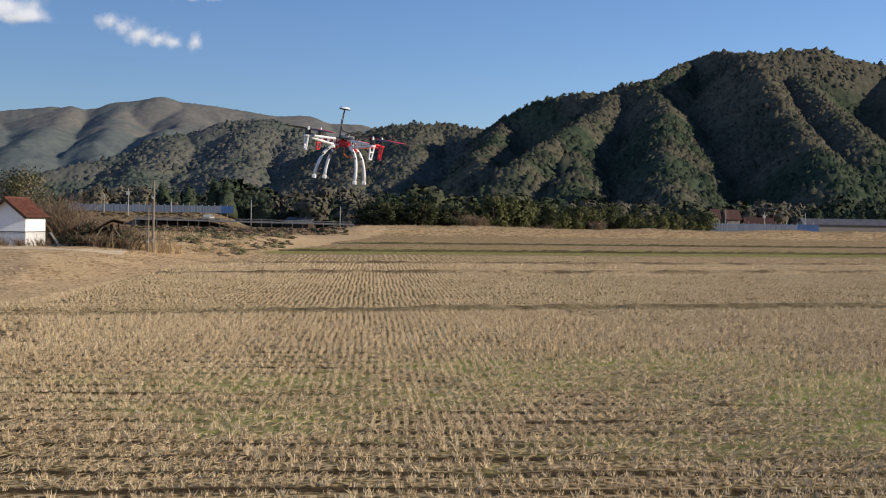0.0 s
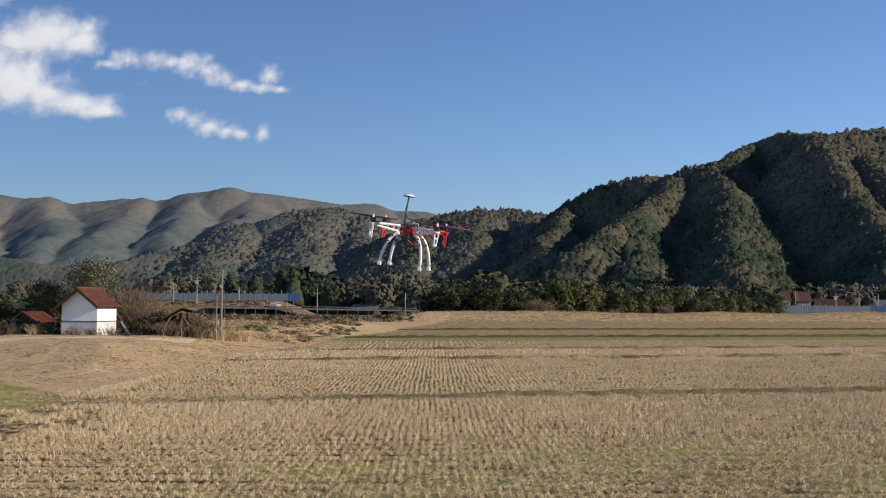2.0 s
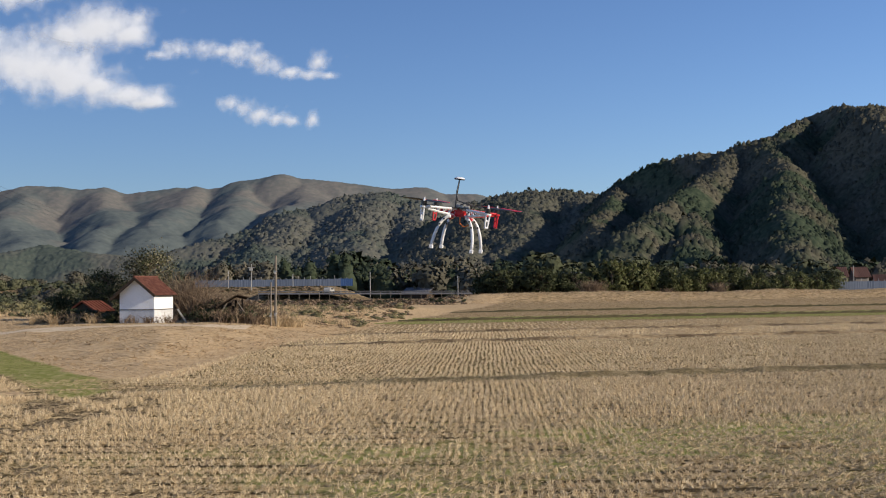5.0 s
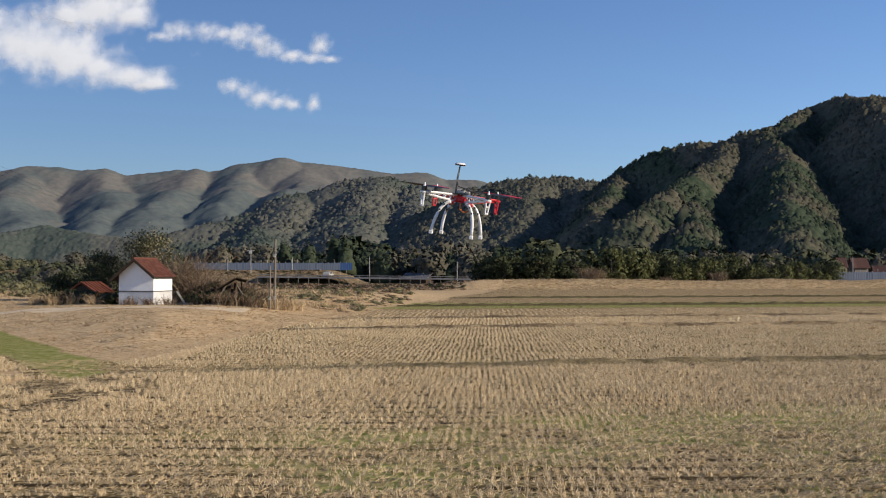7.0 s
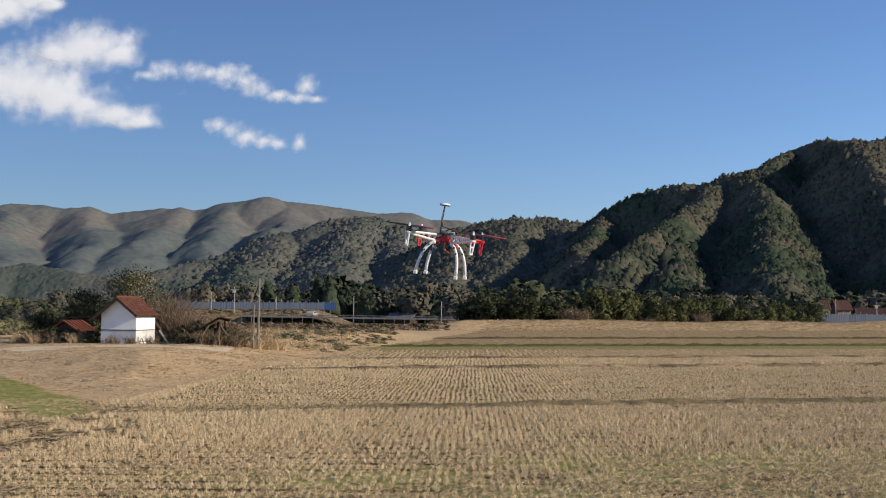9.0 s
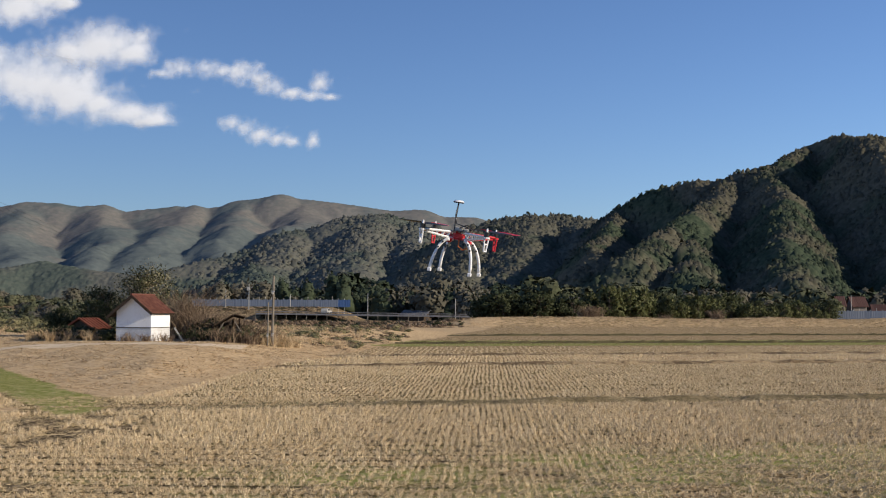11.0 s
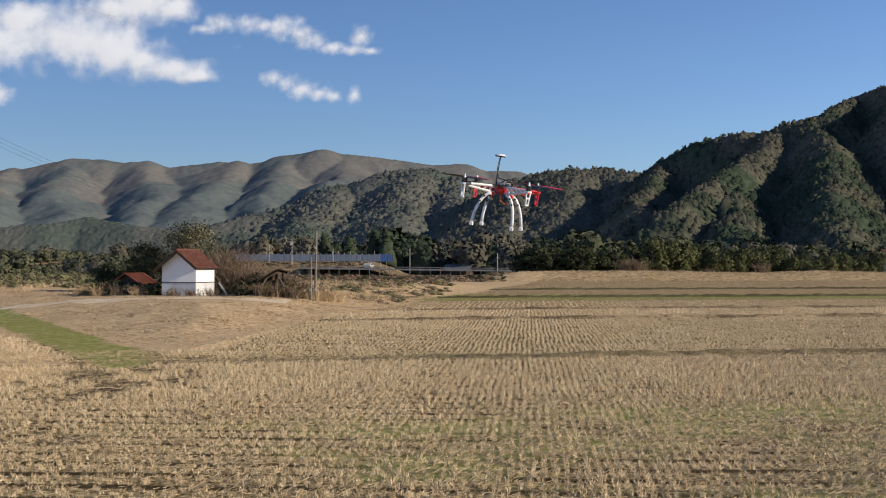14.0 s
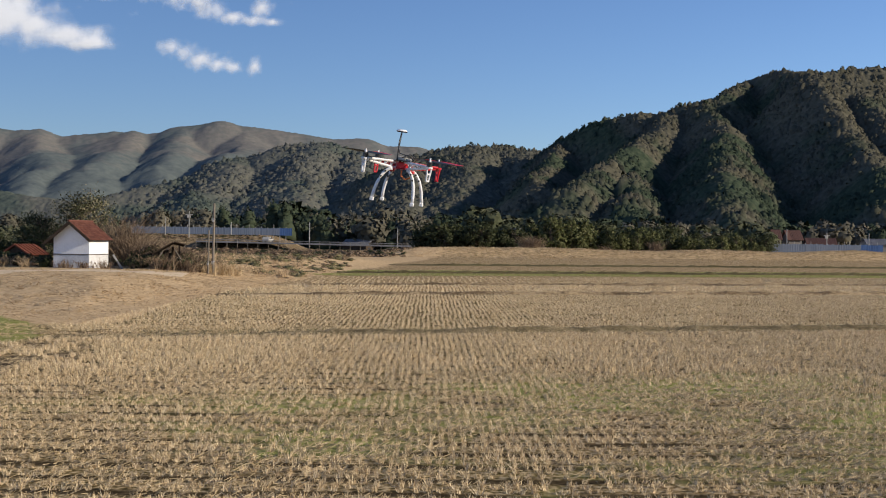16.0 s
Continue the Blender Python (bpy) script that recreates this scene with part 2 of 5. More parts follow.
# ---- mesh tools ----
def np_mesh(name, verts, faces, mat, smooth=False, parent=None, normals=None):
    """One mesh object from arrays of corners and of three- or four-sided faces; normals: one a corner, where the pieces round off as one mass."""
    verts, faces = np.asarray(verts, np.float32), np.asarray(faces, np.int32)
    k = faces.shape[1]
    me = bpy.data.meshes.new(name)
    me.vertices.add(len(verts))
    me.vertices.foreach_set("co", verts.ravel())
    me.loops.add(faces.size)
    me.loops.foreach_set("vertex_index", faces.ravel())
    me.polygons.add(len(faces))
    me.polygons.foreach_set("loop_start", np.arange(0, faces.size, k, dtype=np.int32))
    me.polygons.foreach_set("use_smooth", np.full(len(faces), smooth, dtype=bool))
    me.update(calc_edges=True)
    if normals is not None:
        me.normals_split_custom_set_from_vertices(np.asarray(normals, np.float32))
    me.materials.append(mat)
    ob = new(name, me)
    if parent:
        ob.parent = parent
    return ob


def part(name, bm, mat, parent=None, label="", smooth=False):
    me = bpy.data.meshes.new(name)
    bmesh.ops.recalc_face_normals(bm, faces=bm.faces[:])
    if smooth:
        for f in bm.faces:
            f.smooth = True
    bm.to_mesh(me)
    bm.free()
    me.materials.append(mat)
    ob = new(name, me)
    if parent:
        ob.parent = parent
    if label:
        tagged(ob, label)
    return ob


def empty(name, m, label, category, group="", kind=""):
    ob = new(name)
    ob.matrix_world = m
    return tagged(ob, label, category, group, kind)


def box(bm, lo, hi, m=None, bevel=0.0):
    """A box between two corners, its edges taken off."""
    lo, hi = Vector(lo), Vector(hi)
    g = bmesh.ops.create_cube(bm, size=1.0, matrix=Matrix.Translation((lo + hi) / 2) @ Matrix.Diagonal((*(hi - lo), 1)))
    if bevel:
        es = list({e for v in g["verts"] for e in v.link_edges})
        r = bmesh.ops.bevel(bm, geom=es, offset=bevel, segments=1, affect="EDGES")
        vs = r["verts"]
    else:
        vs = g["verts"]
    if m is not None:
        bmesh.ops.transform(bm, matrix=m, verts=list({v for v in vs}))
    return bm


def rod(bm, points, radii, sides=6, flat=1.0, across=None):
    """A tapered rod along points."""
    rings = []
    pts = [Vector(p) for p in points]
    for i, p in enumerate(pts):
        d = (pts[min(i + 1, len(pts) - 1)] - pts[max(i - 1, 0)]).normalized()
        a = Vector(across) if across else (Vector((0, 0, 1)) if abs(d.z) < 0.9 else Vector((1, 0, 0)))
        u = d.cross(a).normalized()
        v = u.cross(d)
        r = radii[i] if hasattr(radii, "__len__") else radii
        rings.append([bm.verts.new(p + (u * math.cos(2 * math.pi * k / sides) * flat + v * math.sin(2 * math.pi * k / sides)) * r) for k in range(sides)])
    for a, b in zip(rings, rings[1:]):
        for k in range(sides):
            bm.faces.new((a[k], a[(k + 1) % sides], b[(k + 1) % sides], b[k]))
    bm.faces.new(rings[0][::-1])
    bm.faces.new(rings[-1])
    return bm


def cyl(bm, p, r, h, sides=16, r2=None, m=None):
    mm = (m or Matrix()) @ Matrix.Translation(Vector(p) + Vector((0, 0, h / 2)))
    bmesh.ops.create_cone(bm, cap_ends=True, segments=sides, radius1=r, radius2=r if r2 is None else r2, depth=h, matrix=mm)
    return bm


def lattice(ix, iy, seed):
    h = (ix * 374761393 + iy * 668265263 + seed * 974711) & 0x7FFFFFFF
    h = ((h ^ (h >> 13)) * 1274126177) & 0x7FFFFFFF
    return ((h ^ (h >> 16)) & 0xFFFF) / 65535.0


def vnoise(x, y, seed=0):
    """Smooth noise in 0 to 1 for arrays."""
    x, y = np.asarray(x, float), np.asarray(y, float)
    ix, iy = np.floor(x).astype(np.int64), np.floor(y).astype(np.int64)
    fx, fy = x - ix, y - iy
    fx, fy = fx * fx * (3 - 2 * fx), fy * fy * (3 - 2 * fy)
    a, b = lattice(ix, iy, seed), lattice(ix + 1, iy, seed)
    c, d = lattice(ix, iy + 1, seed), lattice(ix + 1, iy + 1, seed)
    return (a * (1 - fx) + b * fx) * (1 - fy) + (c * (1 - fx) + d * fx) * fy


def fbm(x, y, octaves=4, seed=0):
    s, w, t = 0.0, 1.0, 0.0
    for i in range(octaves):
        s = s + w * vnoise(x * 2 ** i + 17.3 * i, y * 2 ** i - 9.1 * i, seed + i)
        t += w
        w *= 0.5
    return s / t


def scatter(name, templates, places, sizes, turns, mat, rng, smooth=False, parent=None):
    """Many small pieces joined into one mesh: each place takes one of the templates (corners, faces and, where it is one mass, normals), turned about z and scaled."""
    pick = rng.integers(0, len(templates), len(places))
    vs, fs, ns, base = [], [], [], 0
    for i, (tv, tf, *tn) in enumerate(templates):
        k = np.where(pick == i)[0]
        if not len(k):
            continue
        c, s = np.cos(turns[k])[:, None], np.sin(turns[k])[:, None]
        sz = sizes[k]
        x, y, z = tv[None, :, 0] * sz[:, :1], tv[None, :, 1] * sz[:, :1], tv[None, :, 2] * sz[:, 1:2]
        v = np.stack([x * c - y * s, x * s + y * c, z], -1) + places[k][:, None, :]
        f = tf[None] + (np.arange(len(k)) * len(tv))[:, None, None] + base
        vs.append(v.reshape(-1, 3))
        fs.append(f.reshape(-1, tf.shape[1]))
        if tn:
            m = tn[0]
            ns.append(np.stack([m[None, :, 0] * c - m[None, :, 1] * s, m[None, :, 0] * s + m[None, :, 1] * c, np.broadcast_to(m[None, :, 2], x.shape)], -1).reshape(-1, 3))
        base += len(k) * len(tv)
    return np_mesh(name, np.concatenate(vs), np.concatenate(fs), mat, smooth or bool(ns), parent, np.concatenate(ns) if ns else None)


def outward(v, f, normals):
    """Turns each piece so that its face looks the way of its normals."""
    e = np.cross(v[f[:, 1]] - v[f[:, 0]], v[f[:, -1]] - v[f[:, 0]])
    back = (e * normals[f[:, 0]]).sum(1) < 0
    f = f.copy()
    f[back] = f[back][:, ::-1]
    return v, f, normals


def tuft(rng, blades, spread=0.035, height=0.17, width=0.012, lean=0.25):
    """A tuft of narrow upright blades."""
    v, f = [], []
    for _ in range(blades):
        a, r = rng.uniform(0, 6.283), spread * rng.uniform(0, 1) ** 0.5
        p = np.array((r * math.cos(a), r * math.sin(a), 0))
        b, h = rng.uniform(0, 6.283), height * rng.uniform(0.55, 1.15)
        side = np.array((math.cos(b), math.sin(b), 0)) * width / 2
        tip = p + np.array((rng.normal(0, lean * h), rng.normal(0, lean * h), h))
        n = len(v)
        v += [p - side, p + side, tip]
        f.append((n, n + 1, n + 2))
    return np.array(v), np.array(f)


# ---- ground: one sheet from under the camera to the horizon ----
def smooth01(x):
    x = np.clip(x, 0, 1)
    return x * x * (3 - 2 * x)


BUNDS = (43.4, 73.0, 88.5, 118.0, 152.0)  # low earth banks between the paddies: y at x = 0


def bund_gap(x, y, k):
    return y - (BUNDS[k] + 0.2 * x + 0.12 * np.sin(x * 0.13 + k * 2.1) + 0.35 * (fbm(x * 0.9, 0 * x + k, 3, 29) - 0.5))


def bank_depth(x, y):
    """How far a place lies inside the raised ground with the hut, metres; negative on the paddies."""
    a = (-13.4 + (y - 51) * 0.14 - x) * 0.99 + (fbm(x * 0.12, y * 0.12, 3, 5) - 0.5) * 2.5
    b = 0.5 * (((y - 52) + (x + 13.8) * 0.92) * 0.735 + (0.866 * x + 0.5 * y - 12.9)) + (fbm(x * 0.1, y * 0.1, 3, 8) - 0.5) * 2.0
    return np.minimum(a * 1.5, b)


def ground_z(x, y):
    x, y = np.asarray(x, float), np.asarray(y, float)
    z = 0.05 * (fbm(x * 0.8, y * 0.8, 3, 1) - 0.5) * (y < 250)
    inside = bank_depth(x, y)
    raised = 0.95 * smooth01((inside + 1.5) / 15.0) * (y < 190) * smooth01((190 - y) / 40)
    z = z + raised + 0.25 * (fbm(x * 0.5, y * 0.5, 3, 9) - 0.5) * smooth01(inside / 2) * (y < 200)
    # river dike along the far side
    far = y - (222 + 0.12 * x)
    rough = 0.7 + 0.6 * fbm(x * 0.12, y * 0.05, 4, 31)
    z = z + 1.75 * rough * smooth01((far + 4) / 9) * (1 - 0.55 * smooth01((far - 12) / 9)) * smooth01((x + 6) / 16)
    # slope of the road bank on the left far side
    road = y - (286 + 0.0 * x)
    z = z + 3.9 * smooth01((road + 12) / 14) * smooth01((-20 - x) / 12) * (y < 420)
    return z


def zones(x, y, z):
    """Red: green grass. Green: wet bare mud. Blue: pale dry grass."""
    inside = bank_depth(x, y)
    n1 = fbm(x * 0.25, y * 0.25, 3, 41)
    green = np.zeros_like(x)
    # grassy strip along the foot of the bank
    strip = 0.866 * x + 0.5 * y
    green = np.maximum(green, smooth01(1.45 - np.abs(strip - 9.9) / 1.7) * smooth01((-10.5 - x) / 2.5) * (0.35 + 0.95 * fbm(x * 0.45, y * 0.3, 3, 43)) * (y < 86))
    for k, w in ((0, 0.7), (1, 0.6), (2, 0.5)):
        green = np.maximum(green, 0.3 * np.exp(-((bund_gap(x, y, k) + 0.5) / w) ** 2) * (inside < 1))
    belt = bund_gap(x, y, 3)
    green = np.maximum(green, 0.9 * smooth01((belt + 10) / 3) * smooth01((13 - belt) / 5) * smooth01((x + 16) / 14) * (0.55 + 0.8 * fbm(x * 0.02, y * 0.12, 3, 46)) * (inside < 1) * (y < 230))
    green = np.maximum(green, 0.5 * smooth01((13 - np.hypot((x - 6) * 0.6, y - 24)) / 7) * (0.5 + fbm(x * 0.4, y * 0.4, 3, 44)))
    mud = np.zeros_like(x)
    spot = np.hypot((x + 11.2) / 3.0, (y - 34.0) / 5.5)
    mud = np.maximum(mud, 0.95 * smooth01(1.45 - spot) * smooth01((fbm(x * 1.3, y * 0.7, 3, 47) - 0.36) * 4))
    spot = np.hypot((x + 9.0) / 2.6, (y - 23.0) / 1.6)
    mud = np.maximum(mud, 0.8 * smooth01(1.35 - spot) * smooth01((fbm(x * 1.6, y * 1.0, 3, 48) - 0.38) * 4))
    spot = np.hypot((x + 11.0) / 3.2, (y - 41.5) / 2.0)
    mud = np.maximum(mud, 0.62 * smooth01(1.5 - spot))
    for k in range(len(BUNDS)):
        w = 0.75 if k == 0 else 0.35 + 0.12 * k
        mud = np.maximum(mud, (0.45 + 0.65 * fbm(x * 0.5, y * 0.5 + 9 * k, 3, 49)) * np.exp(-((bund_gap(x, y, k) + 0.9) / w) ** 2) * (inside < 0))
    mud = np.maximum(mud, 0.62 * smooth01((y - 235) / 12) * smooth01((4 - x) / 8) * (y < 330))
    dry = smooth01((inside + 1.5) / 2.2) * 0.9
    dry = np.maximum(dry, 0.9 * smooth01((inside + 6.5) / 2) * smooth01((-9 - x) / 3) * smooth01((y - 44) / 4))
    dry = np.maximum(dry, 0.7 * smooth01((strip - 1.0) / 3) * smooth01((8.6 - strip) / 1.5) * smooth01((-11.5 - x) / 3))
    dry = np.maximum(dry, 0.53 * smooth01((y - (216 + 0.12 * x)) / 3))
    dry = np.maximum(dry, 0.5 * smooth01((y - 76 - 0.2 * x) / 2))
    mud = mud * (1 - 0.6 * green)
    return np.stack([green * (0.8 + 0.4 * n1), mud, dry, np.ones_like(x)], -1)


front = np.radians(np.linspace(-33, 33, 270))
rest = np.radians(np.concatenate([np.linspace(-180, -34, 50), np.linspace(34, 180, 50)[:-1]]))
bearings = np.sort(np.concatenate([front, rest]))
reach = np.concatenate([[0.01, 3, 7], np.geomspace(11, 330, 270), np.geomspace(345, 4800, 22)])
B, D = np.meshgrid(bearings, reach)
GX, GY = D * np.sin(B), D * np.cos(B)
GZ = ground_z(GX, GY) * (np.cos(B) > 0.3)
gv = np.stack([GX, GY, GZ], -1).reshape(-1, 3)
nb, nr = len(bearings), len(reach)
ii, jj = np.meshgrid(np.arange(nr - 1), np.arange(nb), indexing="ij")
jn = (jj + 1) % nb
gf = np.stack([ii * nb + jj, (ii + 1) * nb + jj, (ii + 1) * nb + jn, ii * nb + jn], -1).reshape(-1, 4)[:, ::-1]
ground = np_mesh("ground", gv, gf, M_GROUND, True)
tagged(ground, "harvested rice paddies with low earth banks and dry grass", "ground", kind="structure")
zc = ground.data.color_attributes.new("zone", "FLOAT_COLOR", "POINT")
zc.data.foreach_set("color", zones(GX, GY, GZ).astype(np.float32).ravel())



def bund(k, x0, x1, tall, mat):
    """A low ragged bank of clods between two paddies."""
    n = int((x1 - x0) / (0.25 if k == 0 else 0.5))
    x = np.linspace(x0, x1, n)
    mid = BUNDS[k] + 0.2 * x + 0.15 * np.sin(x * 0.13 + k * 2.1)
    keep = bank_depth(x, mid) < 0.5
    x, mid = x[keep], mid[keep]
    n = len(x)
    h = tall * (0.35 + 1.2 * fbm(x * 1.3, mid * 0 + k * 9.0, 4, 60 + k)) * smooth01((x - x0) / 14) * smooth01((x1 - x) / 8)
    rows = []
    for off, up in ((-0.75, -0.04), (-0.45, 0.55), (-0.12, 1.0), (0.2, 0.95), (0.55, 0.4), (0.9, -0.04)):
        yy = mid + off * (0.8 + 0.4 * fbm(x * 0.5, mid * 0 + off, 2, 70))
        rows.append(np.stack([x, yy, ground_z(x, yy) + h * up], -1))
    v = np.concatenate(rows)
    i, j = np.meshgrid(np.arange(5), np.arange(n - 1), indexing="ij")
    a = i * n + j
    f = np.stack([a, a + 1, a + n + 1, a + n], -1).reshape(-1, 4)
    ob = np_mesh("bund", v, f, mat, False)
    tagged(ob, "low bank of dark clods and straw between paddies", "earth bank", "paddy banks", "structure")


bund(0, -11, 40, 0.17, M_BANK)
bund(1, -12, 60, 0.20, M_BUND)
bund(2, -11, 70, 0.16, M_BUND)
bund(3, -12, 90, 0.24, M_DARKEARTH)
bund(4, -4, 120, 0.24, M_DARKEARTH)

# ---- mountains ----
def bearing_point(u, v, y):
    """The place at distance y ahead whose bearing is u and whose rise over eye height is v, both as tangents."""
    return np.array((u * y, y, EYE + v * y))


def ridge_height(x, y, ridges, slope, round_off, drop):
    h = np.full(x.shape, -30.0)
    for ridge in ridges:
        p = [bearing_point(*q) for q in ridge]
        for a, b in zip(p, p[1:]):
            d = b - a
            t = np.clip(((x - a[0]) * d[0] + (y - a[1]) * d[1]) / (d[0] ** 2 + d[1] ** 2), 0, 1)
            dist = np.hypot(x - a[0] - t * d[0], y - a[1] - t * d[1])
            h = np.maximum(h, a[2] + t * d[2] - drop - slope * (np.sqrt(dist ** 2 + round_off ** 2) - round_off))
    return h


def crest_distance(x, y, ridge):
    d0 = np.full(x.shape, 1e9)
    p = [bearing_point(*q) for q in ridge]
    for a, b in zip(p, p[1:]):
        d = b - a
        t = np.clip(((x - a[0]) * d[0] + (y - a[1]) * d[1]) / (d[0] ** 2 + d[1] ** 2), 0, 1)
        d0 = np.minimum(d0, np.hypot(x - a[0] - t * d[0], y - a[1] - t * d[1]))
    return d0


def mountain(name, label, ridges, us, ys, nu, ny, slope, round_off, drop, rough, seed, mat, canopy=(7, 3)):
    """Land that falls off from its crest and spurs, folded by noise. Returns its height as a function."""
    def height(x, y):
        wx = (fbm(x / rough[1], y / rough[1], 3, seed) - 0.5) * rough[1] * rough[2]
        wy = (fbm(x / rough[1], y / rough[1], 3, seed + 50) - 0.5) * rough[1] * rough[2]
        crest = ridge_height(x, y, ridges[:1], slope * 1.35, round_off, drop)
        spurs = ridge_height(x + wx, y + wy, ridges[1:], slope, round_off * 0.7, drop)
        h = np.maximum(crest, spurs)
        fold = (np.hypot(fbm(x / rough[1], y / rough[1] * 0.6, 4, seed + 90) - 0.5, 0.07) - 0.07) * 2.4
        away = smooth01(crest_distance(x, y, ridges[0]) / (rough[1] * 0.8))
        fold = fold + 0.4 * np.abs(fbm(x / rough[1] * 3, y / rough[1] * 2, 3, seed + 95) - 0.5) * 2
        # crowns: rounded above, creased between
        lumps = np.abs(2 * fbm(x / canopy[0], y / canopy[0], 2, seed + 200) - 1) + 0.5 * np.abs(2 * vnoise(x / canopy[0] * 2.3, y / canopy[0] * 2.3, seed + 205) - 1)
        return h - rough[0] * (0.15 + 0.85 * away) * fold + canopy[1] * (1.6 * lumps + (fbm(x / 35, y / 35, 3, seed + 210) - 0.5))

    U, Y = np.meshgrid(np.linspace(*us, nu), np.linspace(*ys, ny))
    X = U * Y
    Z = height(X, Y)
    i, j = np.meshgrid(np.arange(ny - 1), np.arange(nu - 1), indexing="ij")
    q = i * nu + j
    f = np.stack([q, q + 1, q + nu + 1, q + nu], -1).reshape(-1, 4)
    ob = np_mesh(name, np.stack([X, Y, np.maximum(Z, -8)], -1).reshape(-1, 3), f, mat, True)
    tagged(ob, label, "mountain", kind="structure")
    return height


HILL = [
    [(0.142, 0.076, 1750), (0.160, 0.089, 1700), (0.183, 0.101, 1650), (0.223, 0.111, 1600), (0.240, 0.110, 1600), (0.263, 0.118, 1560), (0.299, 0.129, 1560), (0.321, 0.142, 1700), (0.346, 0.150, 1660), (0.365, 0.148, 1560), (0.376, 0.148, 1440), (0.433, 0.155, 1450), (0.465, 0.147, 1450), (0.501, 0.142, 1450), (0.584, 0.107, 1400), (0.684, 0.052, 1350)],
    [(0.277, 0.121, 1540), (0.294, 0.100, 1380), (0.303, 0.076, 1160), (0.304, 0.049, 980), (0.309, 0.024, 850)],
    [(0.376, 0.148, 1440), (0.390, 0.125, 1340), (0.407, 0.100, 1220), (0.431, 0.076, 1080), (0.458, 0.047, 930)],
    [(0.419, 0.137, 1430), (0.449, 0.107, 1250), (0.483, 0.073, 1050)],
    [(0.501, 0.142, 1450), (0.574, 0.091, 1200), (0.629, 0.051, 1000)],
    [(0.258, 0.117, 1600), (0.239, 0.098, 1450), (0.211, 0.077, 1290), (0.187, 0.060, 1140), (0.162, 0.044, 1000)],
    [(0.217, 0.066, 1260), (0.219, 0.044, 1050), (0.221, 0.024, 880)],
    [(0.155, 0.087, 1700), (0.146, 0.069, 1500), (0.135, 0.047, 1250)],
]
MIDDLE = [
    [(-0.018, 0.044, 2000), (0.006, 0.058, 1950), (0.03, 0.071, 1900), (0.062, 0.079, 1900), (0.076, 0.081, 1900), (0.103, 0.081, 1900), (0.123, 0.077, 1850),
     (0.142, 0.076, 1850), (0.178, 0.055, 1800)],
    [(0.076, 0.081, 1900), (0.072, 0.051, 1600), (0.055, 0.016, 1300)],
    [(0.03, 0.071, 1900), (0.016, 0.04, 1600), (0.006, 0.015, 1300)],
    [(0.123, 0.077, 1850), (0.133, 0.052, 1600), (0.144, 0.023, 1300)],
]
LEFT = [
    [(-0.52, 0.024, 2200), (-0.44, 0.030, 2200), (-0.38, 0.034, 2200), (-0.345, 0.040, 2250), (-0.31, 0.033, 2200), (-0.26, 0.028, 2150), (-0.203, 0.041, 2200), (-0.156, 0.052, 2250), (-0.119, 0.067, 2300), (-0.085, 0.078, 2300), (-0.052, 0.081, 2300), (-0.023, 0.072, 2250),
     (0.001, 0.062, 2200), (0.04, 0.045, 2100)],
    [(-0.052, 0.081, 2300), (-0.071, 0.053, 2000), (-0.085, 0.024, 1700)],
    [(-0.119, 0.067, 2300), (-0.156, 0.037, 1950), (-0.179, 0.02, 1700)],
    [(-0.023, 0.072, 2250), (-0.018, 0.044, 1900), (-0.028, 0.02, 1600)],
]
FAR = [
    [(-0.565, 0.057, 3800), (-0.488, 0.062, 3800), (-0.437, 0.072, 3800), (-0.412, 0.080, 3800), (-0.361, 0.091, 3800), (-0.333, 0.09, 3800), (-0.315, 0.087, 3800),
     (-0.293, 0.088, 3800), (-0.275, 0.083, 3800), (-0.228, 0.088, 3800), (-0.21, 0.085, 3800), (-0.188, 0.088, 3800), (-0.175, 0.0925, 3800), (-0.158, 0.0945, 3800), (-0.14, 0.0988, 3800), (-0.122, 0.0945, 3800),
     (-0.095, 0.0918, 3800), (-0.066, 0.0875, 3800), (-0.042, 0.084, 3800), (-0.017, 0.085, 3800), (0.003, 0.079, 3800), (0.027, 0.079, 3800), (0.056, 0.072, 3800), (0.109, 0.057, 3800)],
    [(-0.119, 0.093, 3800), (-0.124, 0.081, 3500), (-0.144, 0.065, 3200), (-0.164, 0.050, 2900)],
    [(-0.176, 0.092, 3800), (-0.181, 0.077, 3500), (-0.192, 0.060, 3200), (-0.203, 0.043, 2900)],
    [(-0.225, 0.088, 3800), (-0.235, 0.073, 3500), (-0.253, 0.062, 3200), (-0.266, 0.045, 2900)],
    [(-0.284, 0.086, 3800), (-0.284, 0.071, 3500), (-0.293, 0.058, 3200), (-0.306, 0.043, 2900)],
    [(-0.357, 0.090, 3800), (-0.360, 0.074, 3500), (-0.374, 0.060, 3200), (-0.389, 0.044, 2900)],
    [(-0.418, 0.084, 3800), (-0.423, 0.071, 3500), (-0.438, 0.058, 3200), (-0.448, 0.043, 2900)],
    [(-0.071, 0.086, 3800), (-0.078, 0.073, 3500), (-0.090, 0.059, 3200)],
]
h_hill = mountain("mountain_1", "steep wooded hill with dark cedar and bare brown trees", HILL, (0.08, 0.75), (720, 1900), 560, 430, 0.92, 16, -1, (8, 150, 0.15), 3, M_HILL, (7, 2.0))
h_mid = mountain("mountain_2", "low rounded hill covered in bare brown woods", MIDDLE, (-0.10, 0.30), (1100, 2100), 430, 330, 0.50, 34, 2, (15, 190, 0.3), 7, M_BROWNHILL, (9, 2.2))
